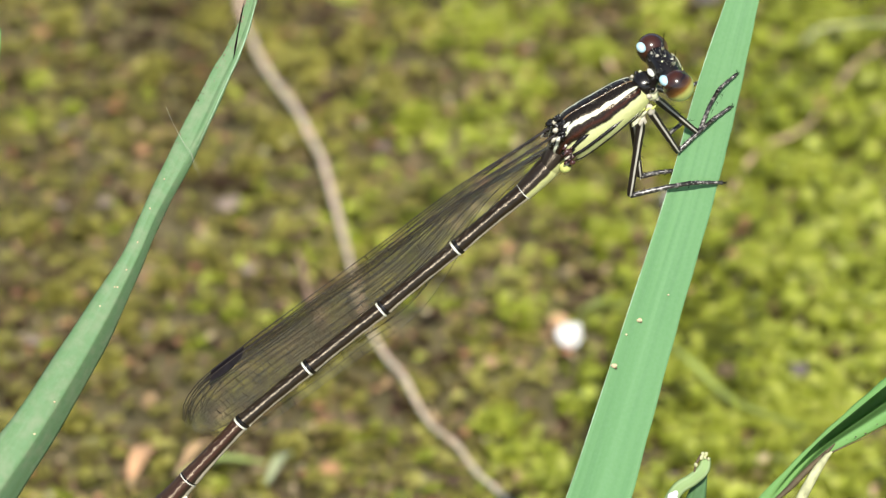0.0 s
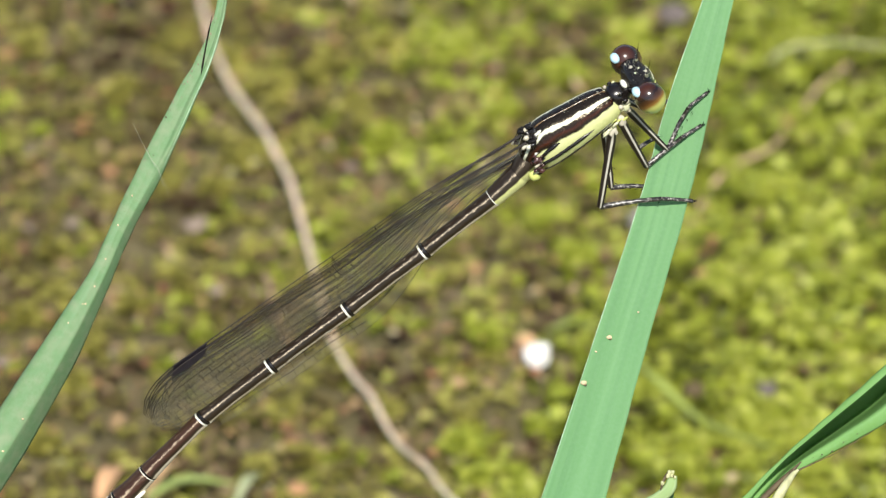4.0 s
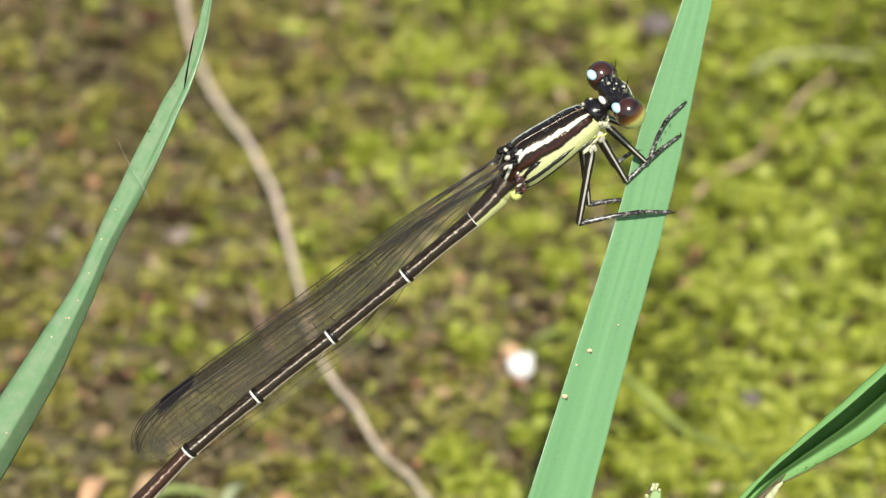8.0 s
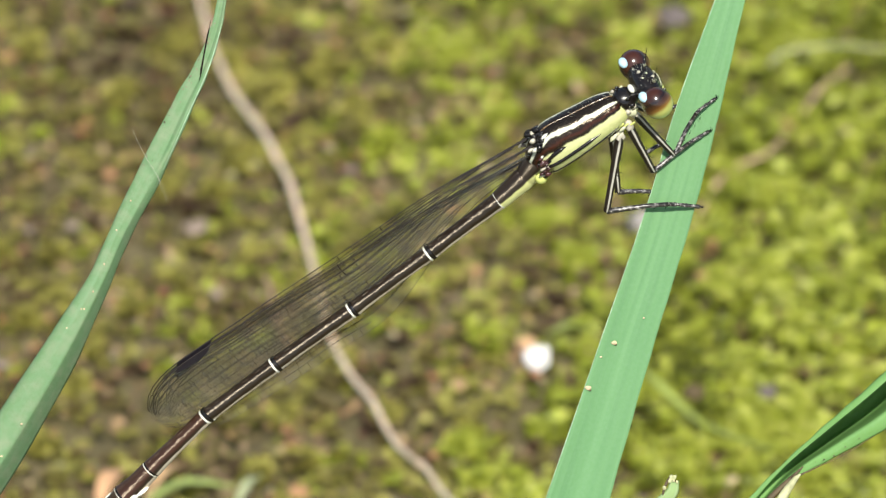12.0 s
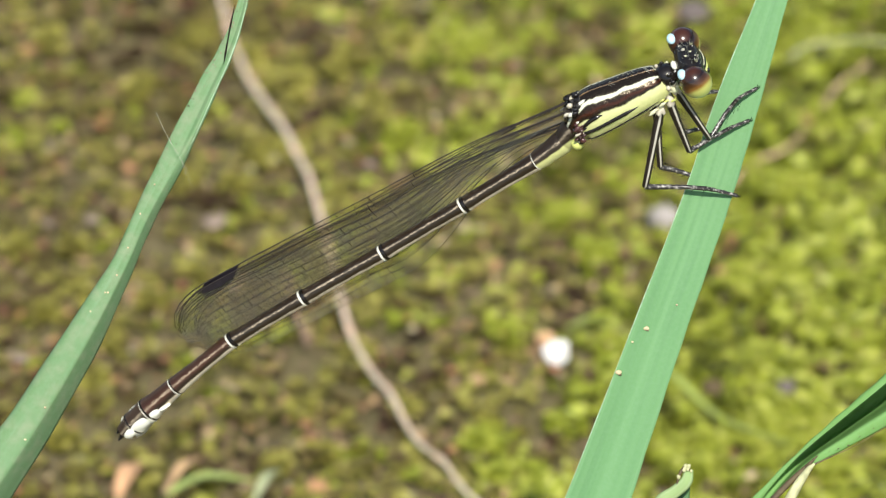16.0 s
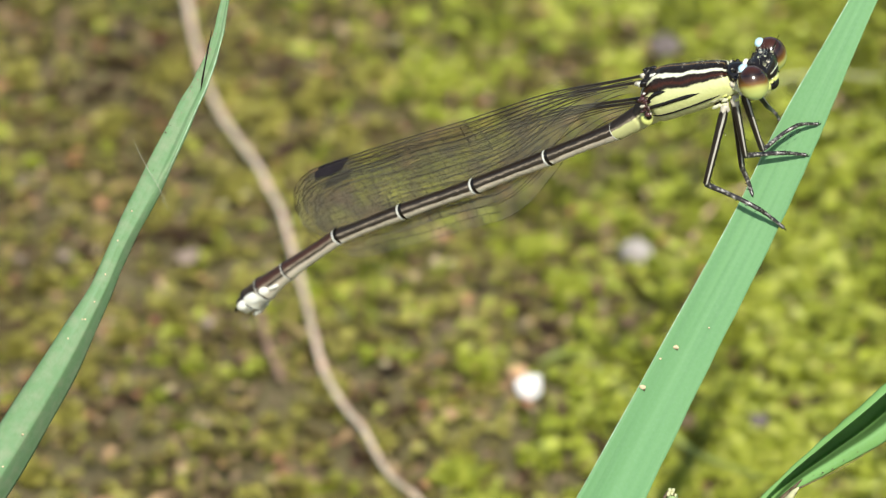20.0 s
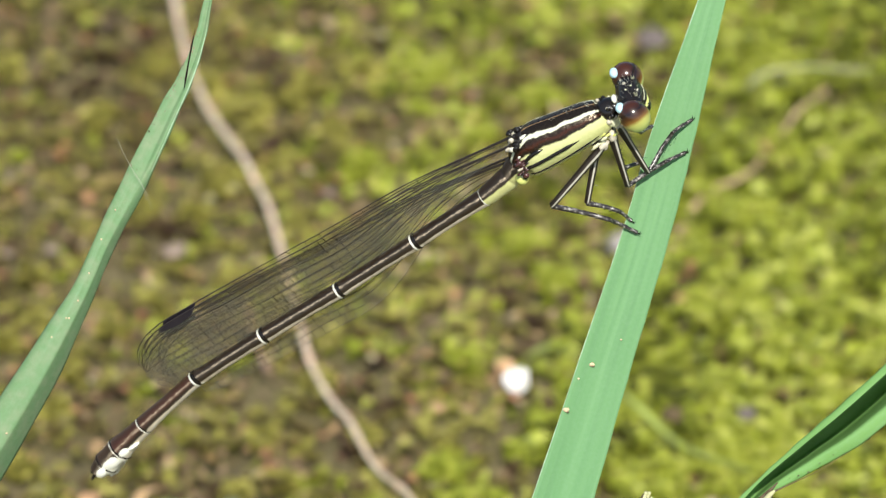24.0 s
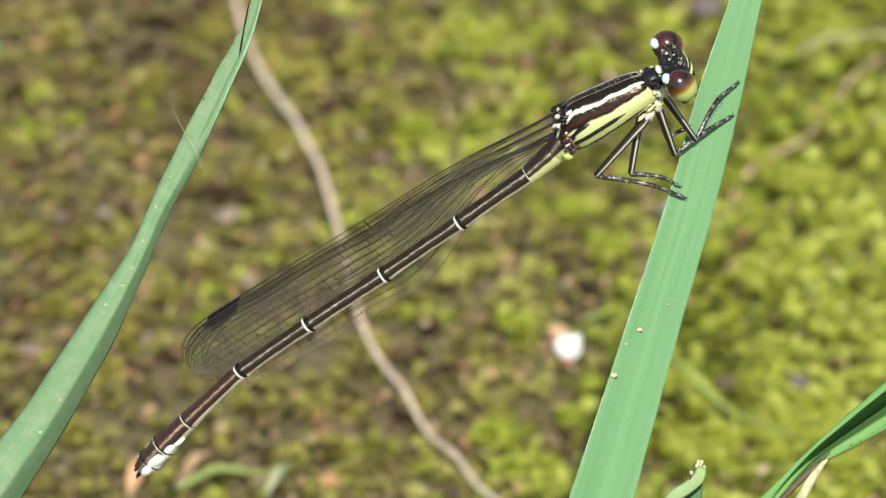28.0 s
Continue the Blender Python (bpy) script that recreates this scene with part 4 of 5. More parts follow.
def corner_blade():
    """A folded leaf leaning in from the side, with its withered joint and pale stalk."""
    thing = tagged(new("grass_stalk"), "folded fresh green grass blade with a withered brown joint", "grass")
    piv = CORNER_PIVOT
    rows = [(x - piv[0], y - piv[1], z, w) for (x, y, w), z in zip(CORNER_LINE, (-1.5, -0.5, 0, 0, 0.5, 1, 2))]
    shut = [(-0.95, -0.08), (-0.6, 0.06), (-0.1, 0.12), (0.2, 0.05), (0.34, -0.3), (0.42, -0.8), (0.46, -1.1)]
    open_fold = [(-1, -0.10), (-0.88, 0.03), (-0.74, 0.09), (-0.66, 0.06), (-0.65, -1.0), (-0.62, -4.4), (-0.2, -4.7), (0.16, -4.2), (0.26, -2.0), (0.32, -0.2), (0.5, 0.05), (0.85, 0.0), (1.0, -0.10)]
    open_fold = [tuple(r) for r in smooth_line(open_fold, 25)]
    shut = [tuple(r) for r in smooth_line(shut, 25)]
    v, f, uv = profile_strip(rows, [shut, shut, open_fold, open_fold, open_fold, open_fold, open_fold], 70, 0.09)
    part("leaf", mesh_of("leaf", v, f, "blade_corner", uvs=uv), thing)
    rows = [(x - piv[0], y - piv[1], z, w, w) for (x, y, w), z in zip(STALK, (0.5, 0.6, 0.4, 0, -2))]
    v, f, uv = tube([tuple(r) for r in smooth_line(rows, 24)], 9)
    part("stalk", mesh_of("stalk", v, f, "withered", uvs=uv), thing, "pale withered stalk")
    root(thing, piv, rows[-1][:3], 0.36, 0.5, "withered")
    rows = [(x - piv[0], y - piv[1], 0.14, w, w) for x, y, w in BROWN_EDGE]
    v, f, uv = tube([tuple(r) for r in smooth_line(rows, 20)], 8)
    part("edge", mesh_of("edge", v, f, "brown_tip", uvs=uv), thing, "withered brown leaf edge")
    rows = [(x - piv[0], y - piv[1], 0.1, w, w) for x, y, w in LOW_EDGE]
    v, f, uv = tube([tuple(r) for r in smooth_line(rows, 20)], 8)
    part("edge", mesh_of("edge", v, f, "brown_tip", uvs=uv), thing, "thin brown lower edge")
    rnd = random.Random(31)
    for k in range(6):
        a = 0.42 + 0.1 * k + rnd.uniform(-0.04, 0.04)
        x, y, w = smooth_line(LOW_EDGE, 40)[int(a * 39)]
        v, f = lump(rnd, rnd.uniform(0.02, 0.05), (x - piv[0] - rnd.uniform(0.1, 0.35), y - piv[1] + rnd.uniform(0.1, 0.3), 0.24), (1.3, 0.8, 0.5))
        part("speck", mesh_of("speck", v, f, "brown_tip"), thing, "tiny dark speck")
    v, f = ball(0.2, 0.24, 0.2, 12, 8, (0.0, -0.25, 0.35))
    part("joint", mesh_of("joint", v, f, "brown_tip"), thing, "brown withered joint")
    return thing


CORNER_LINE = [(13.17, -16.99, 0.50), (16.16, -13.77, 0.52), (18.76, -11.17, 0.55), (21.23, -9.38, 0.90), (23.77, -7.50, 1.18), (27.95, -3.70, 1.15), (33.33, 2.12, 0.05)]
BROWN_EDGE = [(19.47, -10.90, 0.03), (18.87, -11.50, 0.13), (18.04, -12.27, 0.17), (16.96, -13.35, 0.17), (15.71, -14.45, 0.06)]
LOW_EDGE = [(19.11, -11.44, 0.06), (20.19, -10.96, 0.03), (21.80, -10.18, 0.02), (24.37, -8.57, 0.02)]
CORNER_PIVOT = (19.0, -11.3, 0.0)
STALK = [(19.29, -11.32, 0.06), (18.93, -11.68, 0.17), (18.28, -12.69, 0.27), (17.35, -14.60, 0.30), (15.41, -19.68, 0.34)]
corner_grass = corner_blade()


def sprout():
    """A small curled young leaf with a brown tip."""
    thing = tagged(new("grass_sprout"), "small curled green sprout with a brown tip", "sprout")
    piv = SPROUT_PIVOT
    rows = [(x - piv[0], y - piv[1], z, w, w * 0.6) for (x, y, w), z in zip(SPROUT_LINE, (-3, -0.5, 0.2, 0.4, 0.5, 0.4))]
    v, f, uv = tube([tuple(r) for r in smooth_line(rows, 30)], 10)
    part("leaf", mesh_of("leaf", v, f, "sprout", uvs=uv), thing)
    root(thing, piv, rows[0][:3], 0.5, 0.45, "sprout")
    rows = [(x - piv[0], y - piv[1], z, w * 0.6, w * 0.6) for (x, y, w), z in zip(SPROUT_TIP, (0.5, 0.6, 0.6, 0.5))]
    v, f, uv = tube([tuple(r) for r in smooth_line(rows, 14)], 8)
    part("tip", mesh_of("tip", v, f, "brown_tip", uvs=uv), thing, "curled withered tip")
    # an added leaf behind, coloured dark to stand for the shaded lower part
    rows = [(x - piv[0], y - piv[1], z, w, w * 0.45) for x, y, z, w in ((10.1, -19.6, -4.0, 0.55), (11.3, -15.6, -1.4, 0.60), (12.05, -14.2, -0.9, 0.55), (12.35, -13.2, -0.7, 0.40), (12.72, -12.4, -0.6, 0.05))]
    v, f, uv = tube([tuple(r) for r in smooth_line(rows, 24)], 10)
    part("leaf", mesh_of("leaf", v, f, "shaded_leaf", uvs=uv), thing, "inner leaf coloured dark green for shade")
    rnd = random.Random(8)
    for q in range(5):
        v, f = lump(rnd, rnd.uniform(0.16, 0.30), (10.80 - piv[0] + rnd.uniform(-0.25, 0.25), -13.5 - piv[1] + rnd.uniform(-0.4, 0.25), 0.55 + rnd.uniform(-0.1, 0.1)), (0.9, 1.1, 0.8))
        part("froth", mesh_of("froth", v, f, "fluff"), thing, "bead of white froth")
    for x, y, w in [tuple(r) for r in smooth_line(SPROUT_TIP[1:], 6)]:
        v, f = lump(rnd, w * rnd.uniform(0.5, 0.9), (x - piv[0] + rnd.uniform(-0.08, 0.16), y - piv[1] + rnd.uniform(-0.05, 0.12), 0.66), (0.9, 1.3, 0.7))
        part("crumb", mesh_of("crumb", v, f, "withered"), thing, "pale dry crumb on the tip")
    return thing


SPROUT_LINE = [(9.14, -19.68, 0.50), (10.33, -15.20, 0.40), (11.08, -13.46, 0.36), (11.95, -12.80, 0.34), (12.51, -12.27, 0.33), (12.66, -11.62, 0.25)]
SPROUT_TIP = [(12.01, -12.63, 0.07), (12.13, -11.98, 0.13), (12.45, -11.50, 0.17), (12.75, -11.74, 0.11)]
SPROUT_PIVOT = (12.5, -11.7, 0.0)
green_sprout = sprout()


def slim_blade():
    """The tip of a slim leaf at the edge of the view."""
    thing = tagged(new("grass_stalk"), "slim pale green grass tip beside the larger blade", "grass")
    thing.location = at(SLIM_LINE[0][0], SLIM_LINE[0][1], -6)
    rows = [(x - SLIM_LINE[0][0], y - SLIM_LINE[0][1], z, w, 14, 0) for (x, y, w), z in zip(SLIM_LINE, (0, -3, -6, -6.3, -6.3, -6.3, -6.3))]
    thing.matrix_world = Matrix.Translation(thing.location) @ LEAN
    root(thing, (SLIM_LINE[0][0], SLIM_LINE[0][1], -6), (0.0, 0.0, 0.0), 0.85, 0.7, "blade_corner")
    v, f, uv = leaf_strip(rows, 40, 6, 0.08)
    part("leaf", mesh_of("leaf", v, f, "blade_corner", uvs=uv), thing)


SLIM_LINE = [(-33.27, -27.15, 0.90), (-29.09, -16.69, 0.80), (-26.70, -4.75, 0.60), (-25.33, 4.21, 0.30), (-24.85, 7.65, 0.14), (-24.67, 9.59, 0.09), (-24.55, 10.93, 0.02)]
slim_blade()


# ---- damselfly ----
# body frame in millimetres: x to the head, y to its left, z to its back; 0 at the front ring of the third segment
PIVOT = Vector((5.0, 0.0, -1.2))


def body_pose(u, v, heading, yaw):
    """Pose of the body from the place of its pivot in the slanting plane, the climb of its axis and how far the head turns out of that plane."""
    th, ph = radians(heading), radians(yaw)
    turn = radians(45 + 0.68 * (yaw - 12) + 0.45 * max(0.0, yaw - 18))
    x = (math.cos(ph) * math.cos(th) * RIGHT + math.cos(ph) * math.sin(th) * RISE - math.sin(ph) * BACK).normalized()
    w = (-BACK - (-BACK).dot(x) * x).normalized()
    q = w.cross(x)
    z = math.cos(turn) * w + math.sin(turn) * q
    y = z.cross(x)
    m = Matrix((x, y, z)).transposed().to_4x4()
    return Matrix.Translation(at(u, v, -1.5)) @ m @ Matrix.Translation(-PIVOT * MM)


fly = tagged(new("damselfly"), "bronze-black and yellow striped damselfly clinging to a grass blade", "damselfly")
RINGS = [(0.0, 0.0), (-4.72, -0.06), (-9.85, -0.08), (-14.89, 0.04), (-19.5, 0.0), (-23.68, -0.80), (-25.75, -1.30), (-26.95, -1.62), (-27.6, -1.8)]
GIRTH = [0.49, 0.44, 0.43, 0.43, 0.43, 0.53, 0.72, 0.70, 0.48]


def abdomen():
    rnd = random.Random(61)
    for i in range(8):
        (x0, z0), (x1, z1) = RINGS[i], RINGS[i + 1]
        g0, g1 = GIRTH[i], GIRTH[i + 1]
        st = []
        for s in (0.0, 0.03, 0.08, 0.2, 0.4, 0.6, 0.8, 0.92, 0.97, 1.0):
            g = g0 + (g1 - g0) * s
            waist = 0.90 + 0.10 * abs(2 * s - 1) ** 2
            end = 0.93 if s in (0.0, 1.0) else 1.0
            st.append((x0 + (x1 - x0) * s, 0, z0 + (z1 - z0) * s + 0.02 * math.sin(math.pi * s), g * waist * end, g * waist * end * 1.05))
        mat = "abdomen" if i < 4 else "abdomen_copper" if i < 6 else "abdomen_tail"
        v, f, uv = tube(st, 24)
        seg = part("abdomen_segment", mesh_of("abdomen_segment", v, f, mat, uvs=uv), fly, "dark bronze segment with white sides" if i >= 5 else "")
        g = g0 * 1.03 if i < 5 else g0 * 0.97
        k = 1.0 if i < 5 else 0.6
        dx, dz = (x1 - x0), (z1 - z0)
        L = math.hypot(dx, dz)
        st = [(x0 + dx / L * a, 0, z0 + dz / L * a, g * b, g * b * 1.05) for a, b in ((-0.07 * k, 0.96), (-0.05 * k, 1.0), (0.015 * k, 1.0), (0.04 * k, 0.96))]
        v, f, uv = tube(st, 24)
        part("ring", mesh_of("ring", v, f, "ring", uvs=uv), seg, "pale joint ring")
        if 0 < i < 6:
            v, f = lump(rnd, 0.13 * k, (x0 + 0.34 * k, -0.62 * g, z0 - 0.42 * g), (1.7, 0.8, 0.9))
            part("joint_spot", mesh_of("joint_spot", v, f, "ring"), seg, "white spot beside the joint")
        st = [(x0 + dx / L * a, 0, z0 + dz / L * a, g * b, g * b * 1.05) for a, b in ((-0.30 * k, 0.97), (-0.24 * k, 1.02), (-0.14 * k, 1.02), (-0.1 * k, 0.97))]
        v, f, uv = tube(st, 24)
        part("ring", mesh_of("ring", v, f, "black", uvs=uv), seg, "black joint ring")
    st = [(0.0, 0, 0.0, 0.50, 0.52), (0.3, 0, 0.03, 0.54, 0.56), (1.0, 0, 0.12, 0.58, 0.6), (1.7, 0, 0.22, 0.62, 0.66), (1.95, 0, 0.26, 0.58, 0.62), (2.1, 0, 0.3, 0.62, 0.68), (2.6, 0, 0.44, 0.72, 0.82), (3.3, 0, 0.62, 0.8, 0.9)]
    v, f, uv = tube([tuple(r) for r in smooth_line(st, 26)], 24)
    part("abdomen_base", mesh_of("abdomen_base", v, f, "abdomen_front", uvs=uv), fly, "first segments with yellow sides")
    v, f = ball(0.34, 0.30, 0.36, 14, 9, (2.62, -0.74, 0.26))
    part("side_spot", mesh_of("side_spot", v, f, "yellow"), fly, "yellow side knob")
    rnd = random.Random(44)
    for y in (-1, 1):
        for cx, cz, a, h in ((-26.30, -1.66, 0.74, 0.40), (-25.42, -1.50, 0.40, 0.30), (-27.18, -1.84, 0.40, 0.34), (-24.7, -1.46, 0.42, 0.12)):
            v, f = ball(a, 0.14, h * 0.85, 18, 12, (cx, y * 0.58, cz + 0.30))
            v = [(p[0] + 0.3 * (p[2] - (cz + 0.3) * MM), p[1], p[2]) for p in v]
            part("side_patch", mesh_of("side_patch", v, f, "white_patch"), fly, "white side patch near the tail")
    for y in (-0.22, 0.22):
        v, f, uv = tube([(-27.5, y, -1.62, 0.13, 0.13), (-27.85, y * 1.2, -1.72, 0.12, 0.12), (-28.1, y * 1.2, -1.85, 0.04, 0.04)], 8)
        part("tail_appendage", mesh_of("tail_appendage", v, f, "black", uvs=uv), fly)
    v, f, uv = tube([(-26.2, 0, -2.0, 0.2, 0.3), (-26.9, 0, -2.35, 0.2, 0.24), (-27.3, 0, -2.5, 0.05, 0.06)], 10)
    part("ovipositor", mesh_of("ovipositor", v, f, "ring", uvs=uv), fly, "white egg-laying sheath")


def thorax():
    tops = [(3.05, 1.35, 0.1, 0.5), (3.2, 2.1, -0.22, 0.95), (3.6, 2.42, -0.38, 1.15), (4.4, 2.32, -0.48, 1.22), (5.5, 2.08, -0.54, 1.22), (6.6, 1.85, -0.58, 1.16), (7.5, 1.62, -0.55, 1.05), (8.15, 1.38, -0.40, 0.86), (8.4, 1.1, -0.05, 0.5)]
    st = [(x, 0, (hi + lo) / 2, w, (hi - lo) / 2) for x, hi, lo, w in tops]

    def slant(p):
        # the hind end leans: its upper edge lies further forward than the lower one
        x, y, z = (q / MM for q in p)
        return ((x + 0.42 * (z - 0.6) * min(1.0, max(0.0, (8.0 - x) / 4.0))) * MM, y * MM, z * MM)

    v, f, uv = tube([tuple(r) for r in smooth_line(st, 40)], 40)
    v = [slant(p) for p in v]
    body = part("thorax", mesh_of("thorax", v, f, "thorax", uvs=uv), fly, "dark thorax with cream shoulder stripes and yellow sides")
    keel = [(s[0], 0, s[2] + s[4] * 0.985, 0.03, 0.07) for s in smooth_line(st, 40)[6:36]]
    v, f, uv = tube(keel, 8)
    v = [slant(p) for p in v]
    part("keel", mesh_of("keel", v, f, "bronze", uvs=uv), body, "thin bronze ridge along the back")
    line = smooth_line(st, 60)
    for side in (-1, 1):
        for a, lo, hi, wd in ((70, 3, 24, 0.12), (90, 3, 38, 0.11), (116, 8, 46, 0.06)):
            rows = []
            for i, s in enumerate(line[lo:hi]):
                k = (i + 1) / (hi - lo)
                ang = radians(a + (4 * math.sin(k * 5)))
                w = wd * min(1, 4 * k, 6 * (1.02 - k))
                rows.append((s[0], side * s[3] * 0.995 * math.sin(ang), s[2] + s[4] * 0.995 * math.cos(ang), max(w, 0.01), max(w, 0.01)))
            v, f, uv = tube(rows, 7)
            v = [slant(p) for p in v]
            part("seam", mesh_of("seam", v, f, "black", uvs=uv), body, "dark side seam")
    # prothorax
    st = [(8.2, 0, 0.5, 0.5, 0.6), (8.4, 0, 0.5, 0.68, 0.72), (8.7, 0, 0.5, 0.68, 0.68), (8.95, 0, 0.5, 0.60, 0.56), (9.15, 0, 0.5, 0.45, 0.42), (9.6, 0, 0.5, 0.36, 0.36)]
    v, f, uv = tube([tuple(r) for r in smooth_line(st, 20)], 22)
    pro = part("prothorax", mesh_of("prothorax", v, f, "black", uvs=uv), fly, "black collar behind the head")
    for y in (-0.62, 0.62):
        v, f = ball(0.26, 0.2, 0.34, 14, 9, (8.55, y, 0.1))
        part("side_spot", mesh_of("side_spot", v, f, "cream"), pro, "cream side spot")
    # knobbly wing roots round the hind end of the thorax
    rnd = random.Random(5)
    for side in (-1, 1):
        for k in range(56):
            deg = min(125.0, max(4.0, (26, 86)[k % 2] + rnd.gauss(0, 13)))
            ang = radians(deg)
            out = rnd.uniform(0.90, 1.10)
            c = (4.0 - 0.0096 * deg + rnd.gauss(0, 0.2), side * 1.10 * math.sin(ang) * out, 1.02 + 1.40 * math.cos(ang) * out)
            pale = rnd.random() < 0.27
            v, f = lump(rnd, rnd.uniform(0.06, 0.16), c, (rnd.uniform(0.7, 2.4), rnd.uniform(0.6, 1.0), rnd.uniform(0.4, 1.3)))
            part("wing_root", mesh_of("wing_root", v, f, ("hip", "ring")[k % 3 == 0] if pale else ("black", "brown_plate")[k % 4 == 1]), fly, "cream wing hinge plate" if pale else "black wing hinge plate")
        for k in range(14):
            c = (6.7 + rnd.uniform(0, 1.5), side * rnd.uniform(0.72, 0.98), -0.25 + rnd.uniform(-0.35, 0.3))
            v, f = lump(rnd, rnd.uniform(0.10, 0.20), c, (rnd.uniform(1.5, 3.0), 0.4, 0.8))
            part("side_plate", mesh_of("side_plate", v, f, ("cream", "cream", "yellow", "cream", "black")[k % 5]), body)
        for k in range(16):
            ang = radians(rnd.uniform(15, 150))
            c = (8.3 + rnd.uniform(0, 0.55), side * 0.74 * math.sin(ang), 0.50 + 0.74 * math.cos(ang))
            v, f = lump(rnd, rnd.uniform(0.07, 0.19), c, (rnd.uniform(0.8, 1.6), 0.8, 1))
            part("collar_spot", mesh_of("collar_spot", v, f, "cream" if k % 2 and ang > 0.9 else ("black", "hip")[k % 4 == 2]), pro)
    v, f = strands([([(x, y, z), (x + rnd.uniform(-0.2, 0.1), y * 1.1, z + 0.38)], (0.008, 0.003)) for x, y, z in [(rnd.uniform(6, 8.3), rnd.uniform(-0.2, 0.3), 2.2) for k in range(16)] for z in (2.44 - (x - 3.5) * 0.22,)])
    part("hair_fringe", mesh_of("hair_fringe", v, f, "hair"), body, "fine pale hairs")


NECK = Vector((9.2, 0, 0.5)) * MM


def head():
    # the eyes sit wide apart on a short cross-bar of a head
    v, f = ball(0.74, 1.65, 0.78, 28, 16, (9.95, 0, 0.55))
    skull = part("head", mesh_of("head", v, f, "black"), fly, "broad black head")
    for y in (-1.55, 1.55):
        v, f = ball(0.82, 0.80, 0.94, 30, 18)
        part("eye", mesh_of("eye", v, f, "eye"), skull, "brown-topped green compound eye", Matrix.Translation(Vector((9.98, y, 0.50)) * MM) @ Matrix.Rotation(math.pi * (y > 0), 4, "Z"))
        v, f = ball(0.25, 0.34, 0.24, 16, 10, (9.64, y * 0.91, 1.33))
        part("head_spot", mesh_of("head_spot", v, f, "blue_spot"), skull, "pale blue spot behind the eye")
    v, f = ball(0.16, 0.30, 0.20, 14, 9, (9.26, -0.12, 1.02))
    part("neck_patch", mesh_of("neck_patch", v, f, "white_patch"), skull, "white patch at the nape")
    v, f = ball(0.48, 0.80, 0.40, 20, 12, (10.30, 0, 0.28))
    part("forehead", mesh_of("forehead", v, f, "black"), skull)
    v, f = ball(0.22, 0.55, 0.13, 18, 11, (10.44, 0, -0.16))
    part("face", mesh_of("face", v, f, "yellow"), skull, "yellow-green face")
    v, f = ball(0.32, 0.50, 0.36, 18, 11, (10.28, 0, -0.40))
    part("mouth", mesh_of("mouth", v, f, "black"), skull)
    for y in (-0.62, 0.62):
        v, f = ball(0.16, 0.2, 0.30, 14, 9, (10.26, y, -0.22))
        part("cheek", mesh_of("cheek", v, f, "yellow"), skull, "yellow-green cheek")
    arc = [(10.74 - 0.28 * q * q, q, 0.42 - 0.1 * q * q, 0.022, 0.028) for q in np.linspace(-0.6, 0.6, 13)]
    v, f, uv = tube(arc, 7)
    part("face_stripe", mesh_of("face_stripe", v, f, "cream", uvs=uv), skull, "thin cream stripe across the face")
    rnd = random.Random(12)
    for q in range(20):
        a, c = radians(rnd.uniform(-35, 60)), rnd.uniform(-0.8, 0.8)
        g = math.sqrt(1 - (c / 1.65) ** 2)
        v, f = lump(rnd, rnd.uniform(0.05, 0.12), (9.95 + 0.74 * g * math.sin(a), c, 0.55 + 0.78 * g * math.cos(a)), (1.2, 1.2, 0.6))
        part("brow_knob", mesh_of("brow_knob", v, f, "hip" if q % 5 == 0 else "black"), skull)
    for q in range(10):
        v, f = lump(rnd, rnd.uniform(0.05, 0.11), (10.58 + rnd.uniform(-0.08, 0.06), rnd.uniform(-0.5, 0.5), -0.05 + rnd.uniform(-0.2, 0.3)), (0.7, 1.2, 1))
        part("lip_plate", mesh_of("lip_plate", v, f, "cream" if q % 2 else "black"), skull)
    for x, y in ((10.12, -0.26), (10.12, 0.26), (10.38, 0.0)):
        v, f = ball(0.06, 0.06, 0.06, 10, 7, (x, y, 1.29 if x < 10.3 else 1.16))
        part("ocellus", mesh_of("ocellus", v, f, "cream"), skull, "tiny pale ocellus")
    for y in (-0.6, 0.6):
        v, f, uv = tube([(10.42, y, 0.85, 0.11, 0.11), (10.55, y * 1.1, 1.12, 0.08, 0.08)], 8)
        part("antenna_base", mesh_of("antenna_base", v, f, "cream", uvs=uv), skull)
        v, f, uv = tube([(10.55, y * 1.1, 1.12, 0.05, 0.05), (10.82, y * 1.15, 1.42, 0.03, 0.03), (11.2, y * 1.25, 1.9, 0.012, 0.012)], 7)
        part("antenna", mesh_of("antenna", v, f, "black", uvs=uv), skull)
    v, f = strands([([(9.9 + 0.7 * math.sin(a), c, 1.2 - 0.25 * a * a), (9.9 + 1.0 * math.sin(a), c * 1.1, 1.55 - 0.3 * a * a)], (0.008, 0.003)) for a, c in [(rnd.uniform(-0.6, 1.3), rnd.uniform(-0.8, 0.8)) for k in range(30)]])
    part("hair_fringe", mesh_of("hair_fringe", v, f, "hair"), skull, "fine pale hairs")
    return skull


